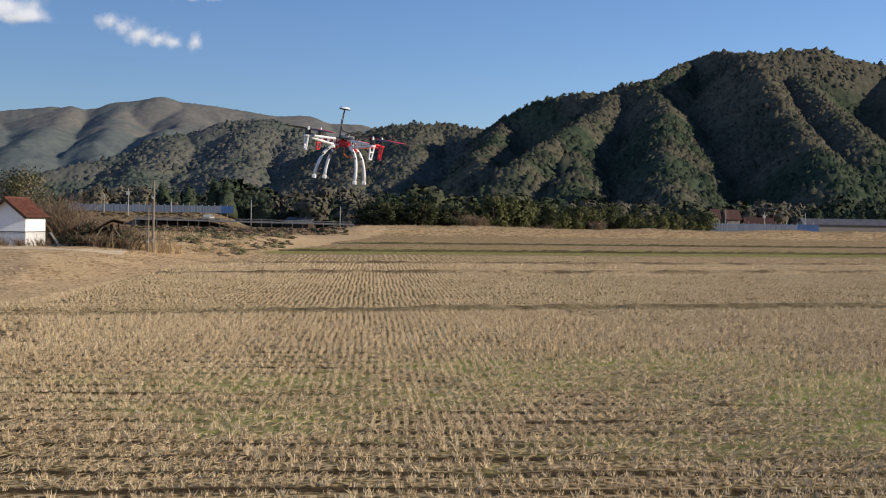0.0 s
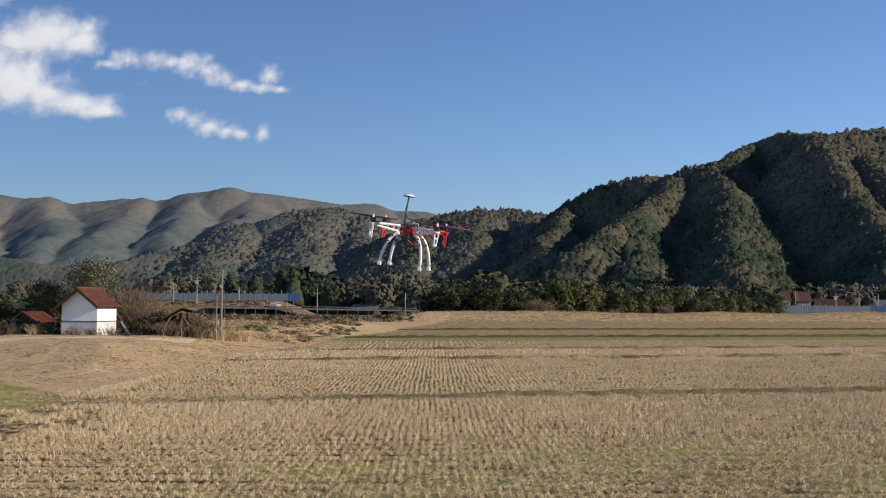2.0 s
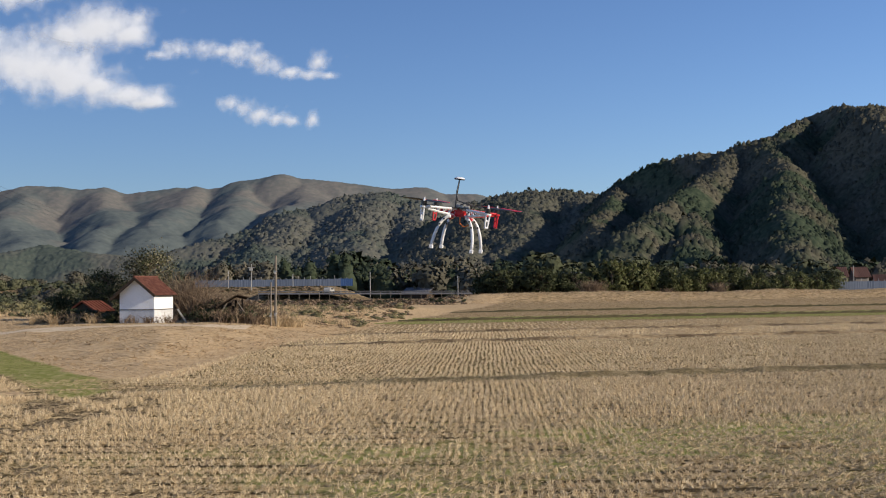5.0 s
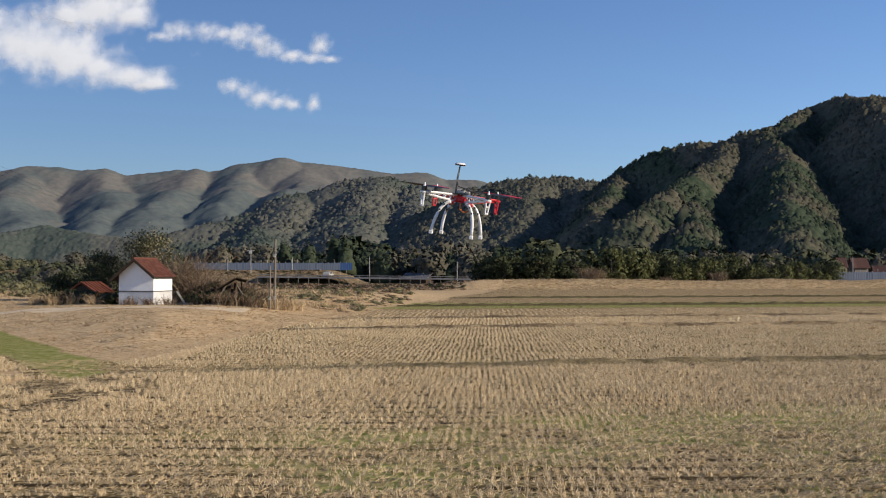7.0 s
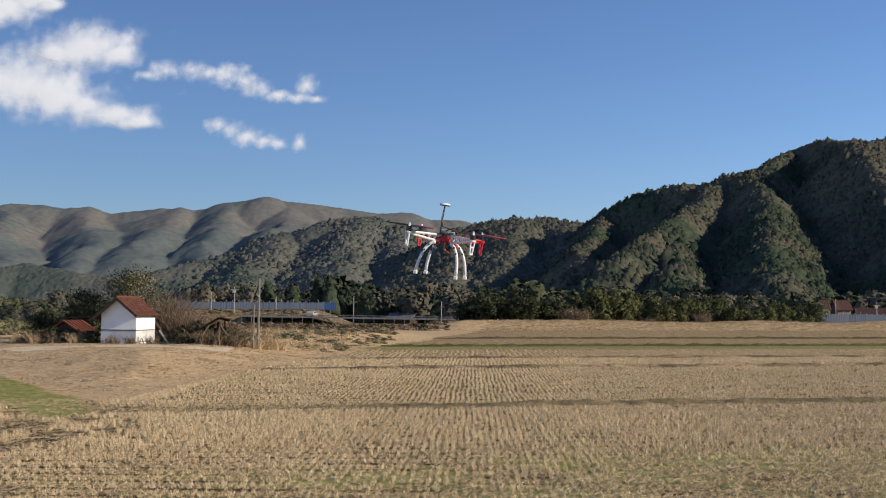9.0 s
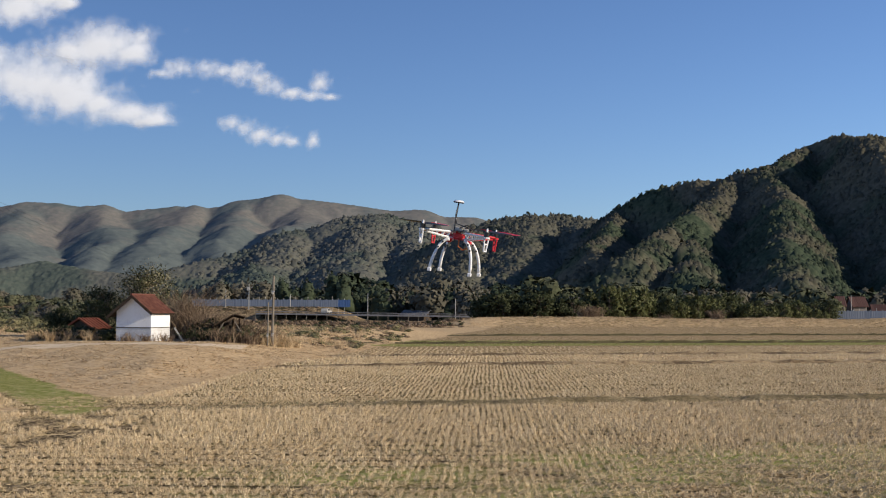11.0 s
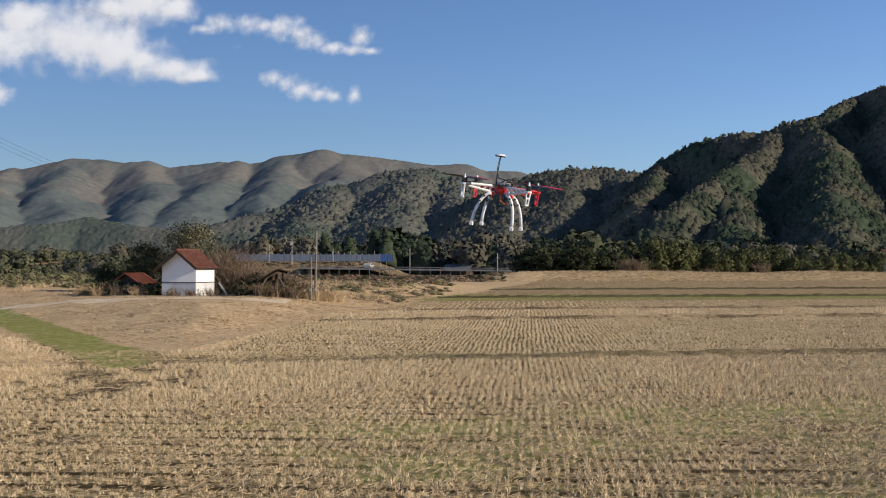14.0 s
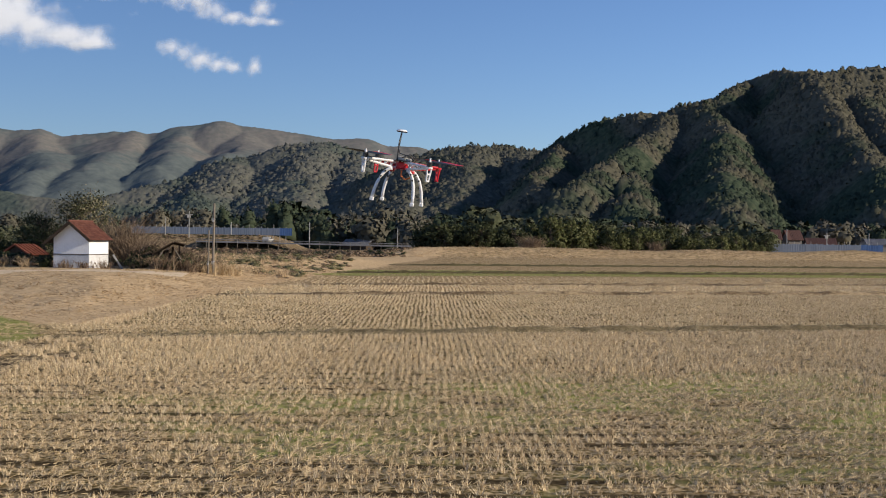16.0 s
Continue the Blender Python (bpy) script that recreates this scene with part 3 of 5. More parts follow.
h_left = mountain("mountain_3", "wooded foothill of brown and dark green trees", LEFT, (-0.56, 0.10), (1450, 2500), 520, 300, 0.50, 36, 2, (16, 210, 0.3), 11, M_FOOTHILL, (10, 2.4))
h_far = mountain("mountain_4", "distant bluish-brown mountain range with long spurs, haze tinted into its colour", FAR, (-0.75, 0.22), (2500, 4200), 390, 200, 0.50, 50, 0, (32, 380, 0.45), 15, M_FAR, (22, 2.4))


def woods(name, label, height, us, ys, step, templates, mat, rng, size, keep):
    """Trees over the slopes that face the valley, joined."""
    area = (us[1] - us[0]) * (ys[1] ** 2 - ys[0] ** 2) / 2
    n = int(area / step ** 2)
    y = np.sqrt(rng.uniform(ys[0] ** 2, ys[1] ** 2, n))
    x = rng.uniform(us[0], us[1], n) * y
    z = height(x, y)
    rise = (height(x, y + 12) - z) / 12
    ok = (z > -6) & (rise > -0.5) & keep(x, y, rng)
    x, y, z = x[ok], y[ok], z[ok]
    k = np.exp(rng.normal(0, 0.33, len(x)))
    sizes = np.stack([size[0] * k, size[1] * k * rng.uniform(0.85, 1.2, len(x))], -1)
    ob = scatter(name, templates, np.stack([x, y, z - 1.15 * sizes[:, 1]], -1), sizes, rng.uniform(0, 6.28, len(x)), mat, rng)
    return tagged(ob, label, "woods", kind="stuff")


def dome(r, sides, squash, uneven):
    """One rounded mass of a crown, radius 1, its foot at zero, uneven all over."""
    v = []
    for k, (w, z) in enumerate(((0.8, 0.15), (1.0, 0.85), (0.68, 1.55))):
        for j in range(sides):
            a = 2 * math.pi * (j + 0.5 * k) / sides + r.normal(0, 0.12)
            q = w * (1 + r.normal(0, uneven))
            v.append((q * math.cos(a), q * math.sin(a), z + r.normal(0, uneven * 0.6)))
    v.append((r.normal(0, uneven), r.normal(0, uneven), 1.95 + r.normal(0, uneven)))
    f = []
    for k in range(2):
        for j in range(sides):
            a, b = k * sides + j, k * sides + (j + 1) % sides
            f += [(a, b, a + sides), (b, b + sides, a + sides)]
    f += [(2 * sides + j, 2 * sides + (j + 1) % sides, 3 * sides) for j in range(sides)]
    v = np.array(v)
    m = v - np.array((0, 0, 0.8))
    m /= np.linalg.norm(m, axis=1)[:, None]
    return outward(v * np.array((1, 1, squash)), np.array(f), m)


def sprays(r, n, size):
    """Leaf sprays standing out of a mass of radius 1 about its middle at height 1."""
    a = r.normal(0, 1, (n, 3))
    a[:, 2] = np.abs(a[:, 2]) * 1.2 - 0.4
    a /= np.linalg.norm(a, axis=1)[:, None]
    c = a * r.uniform(0.78, 1.12, (n, 1)) + np.array((0, 0, 1))
    d = np.cross(a, r.normal(0, 1, (n, 3)))
    d /= np.linalg.norm(d, axis=1)[:, None]
    s = size * r.uniform(0.6, 1.5, (n, 1))
    v = np.stack([c - d * s, c + d * s, c + (a * r.normal(0.25, 0.35, (n, 1)) + np.cross(a, d)) * s * 1.5], 1).reshape(-1, 3)
    m = np.repeat(a, 3, axis=0) + r.normal(0, 0.12, (3 * n, 3)) + np.array((0, 0, 0.15))
    return outward(v, np.arange(3 * n).reshape(-1, 3), m / np.linalg.norm(m, axis=1)[:, None])


def merged(pieces):
    vs, fs, ns, base = [], [], [], 0
    for v, f, m in pieces:
        vs.append(v), fs.append(f + base), ns.append(m)
        base += len(v)
    return np.concatenate(vs), np.concatenate(fs), np.concatenate(ns)


def crown(r, squash):
    v, f, m = dome(r, 5, squash, 0.26)
    v[:5, :2] *= 1.6
    m = m * 0.55 + np.array((0, -0.2, 0.5))
    w, g, k = sprays(r, 6, 0.26)
    k = k * 0.55 + np.array((0, -0.2, 0.5))
    out = merged(((v, f, m), (w * np.array((1, 1, squash)), g, k)))
    return out[0], out[1], out[2] / np.linalg.norm(out[2], axis=1)[:, None]


rng = np.random.default_rng(4)
CROWNS = [crown(rng, q) for q in (0.8, 0.9, 1.0, 1.1, 1.3, 1.5) for _ in range(3)]
everywhere = lambda x, y, r: fbm(x / 60, y / 60, 2, 61) + r.normal(0, 0.15, x.shape) > 0.42
woods("hill_wood", "dark evergreen and bare brown trees over the steep hill", h_hill, (0.08, 0.58), (740, 1760), 5.0, CROWNS, M_HILL, rng, (2.0, 1.8), everywhere)
woods("hill_wood", "bare brown and dark green trees over the low hill", h_mid, (-0.04, 0.2), (1130, 1960), 6.5, CROWNS, M_BROWNHILL, rng, (2.7, 2.1), everywhere)
woods("hill_wood", "bare brown and dark green trees over the foothill", h_left, (-0.24, 0.04), (1480, 2340), 9, CROWNS, M_FOOTHILL, rng, (3.3, 2.3), everywhere)


# ---- rice stubble ----
def stubble(name, label, near, far_, half, row, hill, blades, height, width, seed, left=-60.0):
    """Cut rice plants in rows across one paddy."""
    r = np.random.default_rng(seed)
    c, s = math.cos(-ROW_TURN), math.sin(-ROW_TURN)
    a = np.arange(-half, half, hill)
    b = np.arange(math.floor((near - 12) / ROW_PITCH), math.ceil((far_ + 14) / ROW_PITCH))
    b = (b[:, None] * ROW_PITCH + np.array(row)[None]).ravel()
    A, Bb = np.meshgrid(a, b)
    A = A + r.normal(0, hill * 0.12, A.shape) + 0.12 * hill * np.sin(Bb * 0.7)
    Bb = Bb + r.normal(0, 0.025, A.shape) + 0.10 * np.sin(A * 0.35) + 0.06 * np.sin(A * 0.9 + Bb)
    x, y = A * c - Bb * s, A * s + Bb * c
    ok = (np.abs(x) < far_ * 0.56 + 2) & (x > left)
    ok &= (bank_depth(x, y) < r.normal(-0.3, 0.5, x.shape) - 5.0 * smooth01((-10 - x) / 3) * smooth01((y - 44) / 4)) & (r.random(x.shape) > 0.03 + 0.22 * smooth01((fbm(x * 0.6, y * 0.6, 3, seed + 5) - 0.52) * 6))
    z = zones(x, y, 0 * x)
    patch = fbm(x * 0.5, y * 0.35, 3, seed + 3)
    ok &= (z[..., 1] < 0.42 + 0.35 * r.random(x.shape) * patch) & (z[..., 0] < np.where(x < -9, 0.3, 0.75))
    ok &= (y > near + 0.2 * x) & (y < far_ + 0.2 * x)
    x, y = x[ok], y[ok]
    n = len(x)
    tall = (0.7 + 0.6 * fbm(x * 0.15, y * 0.15, 3, seed + 9)) * r.uniform(0.75, 1.2, n) * (0.86 + 0.44 * smooth01((y - 22) / 12))
    sizes = np.stack([r.uniform(0.8, 1.3, n), tall], -1)
    t = [tuft(r, blades, 0.055, height, width, 0.34) for _ in range(14)]
    ob = scatter(name, t, np.stack([x, y, ground_z(x, y) - 0.01], -1), sizes, r.uniform(0, 6.28, n), M_STUBBLE, r)
    return tagged(ob, label, "stubble", kind="stuff")


stubble("rice_stubble", "pale cut rice stubble in even rows on damp soil", 10.0, BUNDS[0] - 0.9, 33, (-0.28, 0, 0.28), 0.19, 24, 0.125, 0.0135, 1)
stubble("rice_stubble", "pale cut rice stubble on the paddy past the first earth bank", BUNDS[0] + 0.5, BUNDS[1] - 0.9, 46, (-0.34, 0, 0.34), 0.21, 13, 0.10, 0.0155, 2)
stubble("rice_stubble", "short pale rice stubble on a farther paddy", BUNDS[1] + 0.6, BUNDS[2] - 1.5, 56, (-0.34, 0, 0.34), 0.26, 5, 0.10, 0.04, 3)
stubble("rice_stubble", "low worn rice stubble on a distant paddy", BUNDS[2] + 1.0, BUNDS[3] - 12, 66, (-0.3, 0.3), 0.45, 5, 0.07, 0.05, 4)


def litter():
    """Loose straw lying between the rows."""
    r = np.random.default_rng(8)
    n = 60000
    y = np.sqrt(r.uniform(15 ** 2, 46 ** 2, n))
    x = r.uniform(-0.5, 0.56, n) * y
    rut = np.abs((math.sin(ROW_TURN) * x + math.cos(ROW_TURN) * y + 0.1 * np.sin(x * 0.35)) / ROW_PITCH % 1 - 0.5) < 0.19
    k = (bank_depth(x, y) < 0) & (fbm(x * 0.5, y * 0.5, 3, 77) + r.normal(0, 0.12, n) > 0.42) & ~(rut & (r.random(n) < 0.95))
    x, y = x[k], y[k]
    t = []
    for _ in range(6):
        v, f = [], []
        for q in range(3):
            a, p = r.uniform(-1.5, 1.5), r.uniform(-0.12, 0.12, 2)
            d = np.array((math.cos(a), math.sin(a) * 0.8, 0)) * r.uniform(0.03, 0.09)
            w = np.array((-d[1] * 0.4, d[0] * 0.4, np.hypot(d[0], d[1]))) / np.hypot(d[0], d[1]) * 0.0036
            p = np.array((*p, r.uniform(0.015, 0.06)))
            up = np.array((0, 0, r.uniform(-0.05, 0.09)))
            b = len(v)
            v += [p - d - w, p - d + w, p + d + w + up, p + d - w + up]
            f.append((b, b + 1, b + 2, b + 3))
        t.append((np.array(v), np.array(f)))
    one = np.ones((len(x), 2))
    ob = scatter("straw_litter", t, np.stack([x, y, ground_z(x, y)], -1), one, r.uniform(-0.5, 0.5, len(x)), M_STRAW, r)
    tagged(ob, "loose pale straw lying between the stubble rows", "straw", kind="stuff")


litter()


def grass(name, label, keep, region, n, tufts, mat, seed, size=(1, 1), lift=0.0):
    r = np.random.default_rng(seed)
    x, y = r.uniform(region[0], region[1], n), r.uniform(region[2], region[3], n)
    k = keep(x, y, r)
    x, y = x[k], y[k]
    q = r.uniform(0.6, 1.4, len(x)) * (0.6 + 0.8 * fbm(x * 0.3, y * 0.3, 3, seed))
    sizes = np.stack([q * size[0], q * size[1]], -1)
    ob = scatter(name, tufts, np.stack([x, y, ground_z(x, y) - 0.03 + lift * np.exp(-(bund_gap(x, y, 0) / 0.55) ** 2)], -1), sizes, r.uniform(0, 6.28, len(x)), mat, r)
    return tagged(ob, label, "grass", kind="stuff")


rng = np.random.default_rng(12)
SHAGGY = [tuft(rng, 6, 0.22, 0.09, 0.06, 1.6) for _ in range(8)]
TALL = [tuft(rng, 9, 0.2, 0.55, 0.035, 0.4) for _ in range(8)]
grass("dry_grass", "pale matted dry grass on the raised bank", lambda x, y, r: (bank_depth(x, y) > 0.1 - 6.0 * smooth01((-10 - x) / 3) * smooth01((y - 44) / 4)) & (np.abs(x) < y * 0.5) & (zones(x, y, 0 * x)[..., 0] < 0.25 + 0.5 * r.random(x.shape)), (-55, -5, 45, 120), 40000, SHAGGY, M_DRYGRASS, 21, (1.35, 0.6))
grass("green_grass", "short green grass along the foot of the bank", lambda x, y, r: (zones(x, y, 0 * x)[..., 0] > 0.25 + 0.5 * r.random(x.shape)) & (y < 72) & (x < -8), (-36, -8, 38, 75), 60000, SHAGGY, M_GREENGRASS, 22, (0.8, 0.45))
grass("bund_grass", "pale dry grass along the back of the first earth bank", lambda x, y, r: (np.abs(bund_gap(x, y, 0) - 0.9) < 0.55) & (bank_depth(x, y) < 0.5) & (np.abs(x) < y * 0.56), (-20, 36, 38, 56), 26000, SHAGGY, M_DRYGRASS, 23, (0.5, 0.6), 0.14)
grass("bund_grass", "dull olive grass over the first earth bank", lambda x, y, r: (np.abs(bund_gap(x, y, 0) + 0.15) < 0.6) & (x > -9) & (bank_depth(x, y) < 0.5) & (np.abs(x) < y * 0.56), (-20, 36, 38, 56), 12000, SHAGGY, M_SCRUB, 28, (0.4, 0.7), 0.14)
grass("dike_grass", "rough dry grass along the far dike", lambda x, y, r: (np.abs(y - (224 + 0.12 * x)) < 8), (-70, 140, 205, 250), 14000, TALL, M_DRYGRASS, 24, (2.2, 0.4))
grass("reed_grass", "tall dry reeds on the waste ground by the hut", lambda x, y, r: (bank_depth(x, y) > 2) & (fbm(x * 0.2, y * 0.2, 3, 5) > 0.5), (-60, -8, 95, 140), 5200, TALL, M_DRYGRASS, 25)

grass("green_grass", "thin green winter growth on the distant paddies", lambda x, y, r: (zones(x, y, 0 * x)[..., 0] > 0.4), (-14, 85, 104, 156), 9000, SHAGGY, M_GREENGRASS, 26, (2.0, 0.8))
grass("straw_tuft", "pale straw tufts on the farthest paddies", lambda x, y, r: (bank_depth(x, y) < 0.5) & (np.abs(x) < y * 0.55), (-20, 110, 100, 215), 9000, SHAGGY, M_DRYGRASS, 27, (2.2, 0.8))


# ---- pale dirt track on the bank, past the hut ----
def track():
    v, f = [], []
    n = 70
    for k in range(n):
        x = -64 + 50 * k / (n - 1)
        yc = 84.0 + 0.05 * (x + 20) + 0.5 * math.sin(x * 0.2)
        for j in range(5):
            y = yc + (j - 2) * 1.35 * (1 + 0.15 * math.sin(x * 1.3 + j))
            z = float(ground_z(x, y)) + (0.035 if 0 < j < 4 else -0.06)
            v.append((x, y, z))
    for k in range(n - 1):
        for j in range(4):
            a = k * 5 + j
            f.append((a, a + 5, a + 6, a + 1))
    ob = np_mesh("farm_track", v, np.array(f)[:, ::-1], M_TRACK, True)
    tagged(ob, "pale bare-earth farm track along the bank top", "track", kind="structure")


track()


# ---- hut ----
def hut():
    """Small plastered hut with a gabled red tile roof; origin at its base centre, gable towards -y."""
    w, dep, eave, top = 1.5, 1.5, 2.5, 3.78
    h = empty("hut", pose(-23.35, 91.2, ground_z(-23.35, 91.2) - 0.1, 0, 0, -15), "small white plastered hut with a rust-red tiled gable roof", "hut")
    t = 0.14
    split = 1.22
    for name, z0, z1, mat, out in (("lower_wall", 0, split - 0.03, M_DADO, 0.0), ("upper_wall", split + 0.03, eave, M_PLASTER, 0.0)):
        for side in range(4):
            bm = bmesh.new()
            m = Matrix.Rotation(math.pi / 2 * side, 4, "Z")
            e = w if side % 2 == 0 else w - t - 0.002
            box(bm, (-e, -w, z0), (e, -w + t, z1), m)
            part(name, bm, mat, h)
    for side in range(4):
        bm = bmesh.new()
        e = w + 0.02 if side % 2 == 0 else w - 0.02
        box(bm, (-e, -w - 0.03, split - 0.03), (e, -w + t - 0.01, split + 0.03), Matrix.Rotation(math.pi / 2 * side, 4, "Z"))
        part("rail", bm, M_DARKWOOD, h, "dark wooden rail round the wall")
    for y0 in (-w, w - t):
        bm = bmesh.new()
        tri = [(-w, eave + 0.002), (w, eave + 0.002), (0, top - 0.12)]
        a = [bm.verts.new((x, y0, z)) for x, z in tri]
        b = [bm.verts.new((x, y0 + t, z)) for x, z in tri]
        bm.faces.new(a), bm.faces.new(b[::-1])
        for k in range(3):
            bm.faces.new((a[k], a[(k + 1) % 3], b[(k + 1) % 3], b[k]))
        part("gable", bm, M_PLASTER, h)
    pitch = math.atan2(top - 0.1 - eave, w)
    for side in (-1, 1):
        long_ = (w + (0.3 if side > 0 else 0.62)) / math.cos(pitch)
        m = Matrix.Translation((0, 0, top - 0.08)) @ Matrix.Rotation(side * pitch, 4, "Y")
        bm = bmesh.new()
        box(bm, (0, -w - 0.4, 0) if side > 0 else (-long_, -w - 0.4, 0), (long_, w + 0.15, 0.05) if side > 0 else (0, w + 0.15, 0.05), m)
        roof = part("roof_deck", bm, M_DARKWOOD, h)
        rows, cols = 9, 12
        step, wide = long_ / rows, (2 * w + 0.55) / cols
        tile = None
        for i in range(rows):
            for j in range(cols):
                if tile is None:
                    bm = bmesh.new()
                    prof = [(0, 0.0), (0.25, 0.035), (0.5, 0.045), (0.75, 0.03), (1.0, 0.0)]
                    lo = [bm.verts.new((0, p * wide, z + 0.03)) for p, z in prof]
                    hi = [bm.verts.new((step * 1.06 * side, p * wide, z + 0.055)) for p, z in prof]
                    un = [bm.verts.new((step * 1.06 * side, p * wide, z + 0.03)) for p, z in prof]
                    for k in range(4):
                        bm.faces.new((lo[k], lo[k + 1], hi[k + 1], hi[k]))
                        bm.faces.new((hi[k], hi[k + 1], un[k + 1], un[k]))
                    tile = part("tile", bm, M_TILE, roof)
                    ob = tile
                else:
                    ob = new("tile", tile.data)
                    ob.parent = roof
                ob.matrix_local = m @ Matrix.Translation((side * i * step, -w - 0.4 + j * wide, 0.025))
        for y0 in (-w - 0.44, w + 0.155):
            bm = bmesh.new()
            box(bm, (0 if side > 0 else -long_, y0, -0.13), (long_ if side > 0 else 0, y0 + 0.04, 0.07), m)
            part("verge_board", bm, M_DARKWOOD, h)
    bm = bmesh.new()
    rod(bm, [(0, -w - 0.45, top + 0.01), (0, w + 0.2, top + 0.01)], 0.09, 8)
    part("ridge_cap", bm, M_TILE, h)
    return h


hut()


def leaning_board():
    bm = bmesh.new()
    box(bm, (-0.07, -0.02, 0), (0.07, 0.02, 1.4), None, 0.006)
    ob = part("leaning_board", bm, M_CONCRETE)
    ob.matrix_world = pose(-20.0, 90.6, ground_z(-20.0, 90.6) - 0.03, 0, -33, 0)
    tagged(ob, "pale board leaning against the hut wall", "board")


leaning_board()


def field_pole(x, y, tall, r, name, label, fittings):
    p = empty(name, pose(x, y, ground_z(x, y) - 0.2, 0, 0.6, 0), label, "pole")
    bm = bmesh.new()
    rod(bm, [(0, 0, 0), (0.01, 0, tall * 0.5), (0, 0, tall)], [r, r * 0.9, r * 0.75], 10)
    part("shaft", bm, M_GREYWOOD, p)
    for z in fittings:
        bm = bmesh.new()
        box(bm, (-0.10, -r - 0.09, z), (0.05, -r + 0.02, z + 0.16), None, 0.01)
        part("junction_box", bm, M_CONCRETE, p)
        bm = bmesh.new()
        cyl(bm, (0, 0, z + 0.2), r * 1.12, 0.05, 10)
        part("band", bm, M_METAL, p)
    return p


field_pole(-13.05, 90.5, 5.75, 0.11, "utility_pole", "weathered grey utility pole standing in dry grass", (4.3, 1.0))
field_pole(-13.35, 90.0, 3.6, 0.07, "short_pole", "shorter grey post beside the utility pole", (0.9,))


# ---- quadcopter ----
def quadcopter():
    """Hovering four-armed model aircraft; origin at the frame's centre, nose towards -y."""
    d = empty("quadcopter", pose(0.29, 5.45, EYE + 0.37, 3, 8.5, -10), "hovering quadcopter with white and red arms and tall white legs", "drone")
    for z, s in ((0.012, 0.052), (-0.028, 0.05)):
        bm = bmesh.new()
        cyl(bm, (0, 0, z), s, 0.0025, 8)
        box(bm, (-0.035, -0.06, z), (0.035, 0.06, z + 0.0024))
        part("centre_plate", bm, M_BLACK if z > 0 else M_RED, d)
    for q in range(4):
        a = math.pi / 4 + q * math.pi / 2
        front = math.sin(a) < 0
        mat = M_WHITE if front else M_RED
        m = Matrix.Rotation(a, 4, "Z")
        bm = bmesh.new()
        # an open truss: two flat rails joined by webs
        rod(bm, [(0.035, 0.012, 0.008), (0.14, 0.009, 0.006), (0.225, 0.007, 0.004)], 0.006, 6)
        rod(bm, [(0.035, -0.012, 0.008), (0.14, -0.009, 0.006), (0.225, -0.007, 0.004)], 0.006, 6)
        rod(bm, [(0.035, 0, -0.024), (0.12, 0, -0.016), (0.21, 0, -0.004)], 0.006, 6)
        for k in range(5):
            x = 0.06 + 0.035 * k
            rod(bm, [(x, 0.011, 0.007), (x + 0.012, 0, -0.021 + 0.004 * k)], 0.0035, 5)
            rod(bm, [(x, -0.011, 0.007), (x + 0.012, 0, -0.021 + 0.004 * k)], 0.0035, 5)
            rod(bm, [(x, 0.011, 0.007), (x + 0.017, -0.011, 0.007)], 0.0035, 5)
        cyl(bm, (0.225, 0, -0.002), 0.018, 0.008, 14)
        bmesh.ops.transform(bm, matrix=m, verts=bm.verts[:])
        arm = part("arm", bm, mat, d, "white plastic arm" if front else "red plastic arm")
        bm = bmesh.new()
        for y in (-0.012, 0.012):
            rod(bm, [(0.228, y, 0.0), (0.226, y * 0.55, -0.066)], 0.0045, 6)
        for z in (-0.03, -0.064):
            rod(bm, [(0.227, -0.011 - 0.05 * (z + 0.03), z), (0.227, 0.011 + 0.05 * (z + 0.03), z)], 0.0042, 6)
        bmesh.ops.transform(bm, matrix=m, verts=bm.verts[:])
        part("foot", bm, mat, arm)
        bm = bmesh.new()
        cyl(bm, (0.225, 0, 0.006), 0.014, 0.024, 14, None, m)
        motor = part("motor", bm, M_BLACK, arm)
        bm = bmesh.new()
        cyl(bm, (0.225, 0, 0.030), 0.0065, 0.018, 10, 0.003, m)
        part("spinner", bm, M_WHITE, motor, "white spinner cone")
        bm = bmesh.new()
        hub = m @ Vector((0.225, 0, 0.034))
        turn = (0.15, 1.2, -0.1, 0.35)[q]
        for e in (0, math.pi):
            ring = []
            for k in range(7):
                s = k / 6
                r = 0.008 + 0.117 * s
                c = 0.012 * math.sin(math.pi * min(0.95, 0.15 + 0.8 * s)) + 0.004
                tw = 0.35 - 0.25 * s
                for j in (-1, 1):
                    for lift in (0.0008, -0.0008):
                        ring.append(bm.verts.new(hub + Matrix.Rotation(turn + e, 3, "Z") @ Vector((r, j * c, j * c * tw + lift))))
            for k in range(6):
                b = ring[k * 4:k * 4 + 8]
                for f in ((0, 2, 6, 4), (1, 5, 7, 3), (0, 4, 5, 1), (2, 3, 7, 6)):
                    bm.faces.new([b[i] for i in f])
            bm.faces.new([ring[i] for i in (24, 26, 27, 25)])
        part("propeller", bm, M_BLACK if front else M_RED, arm, "black propeller" if front else "red propeller")
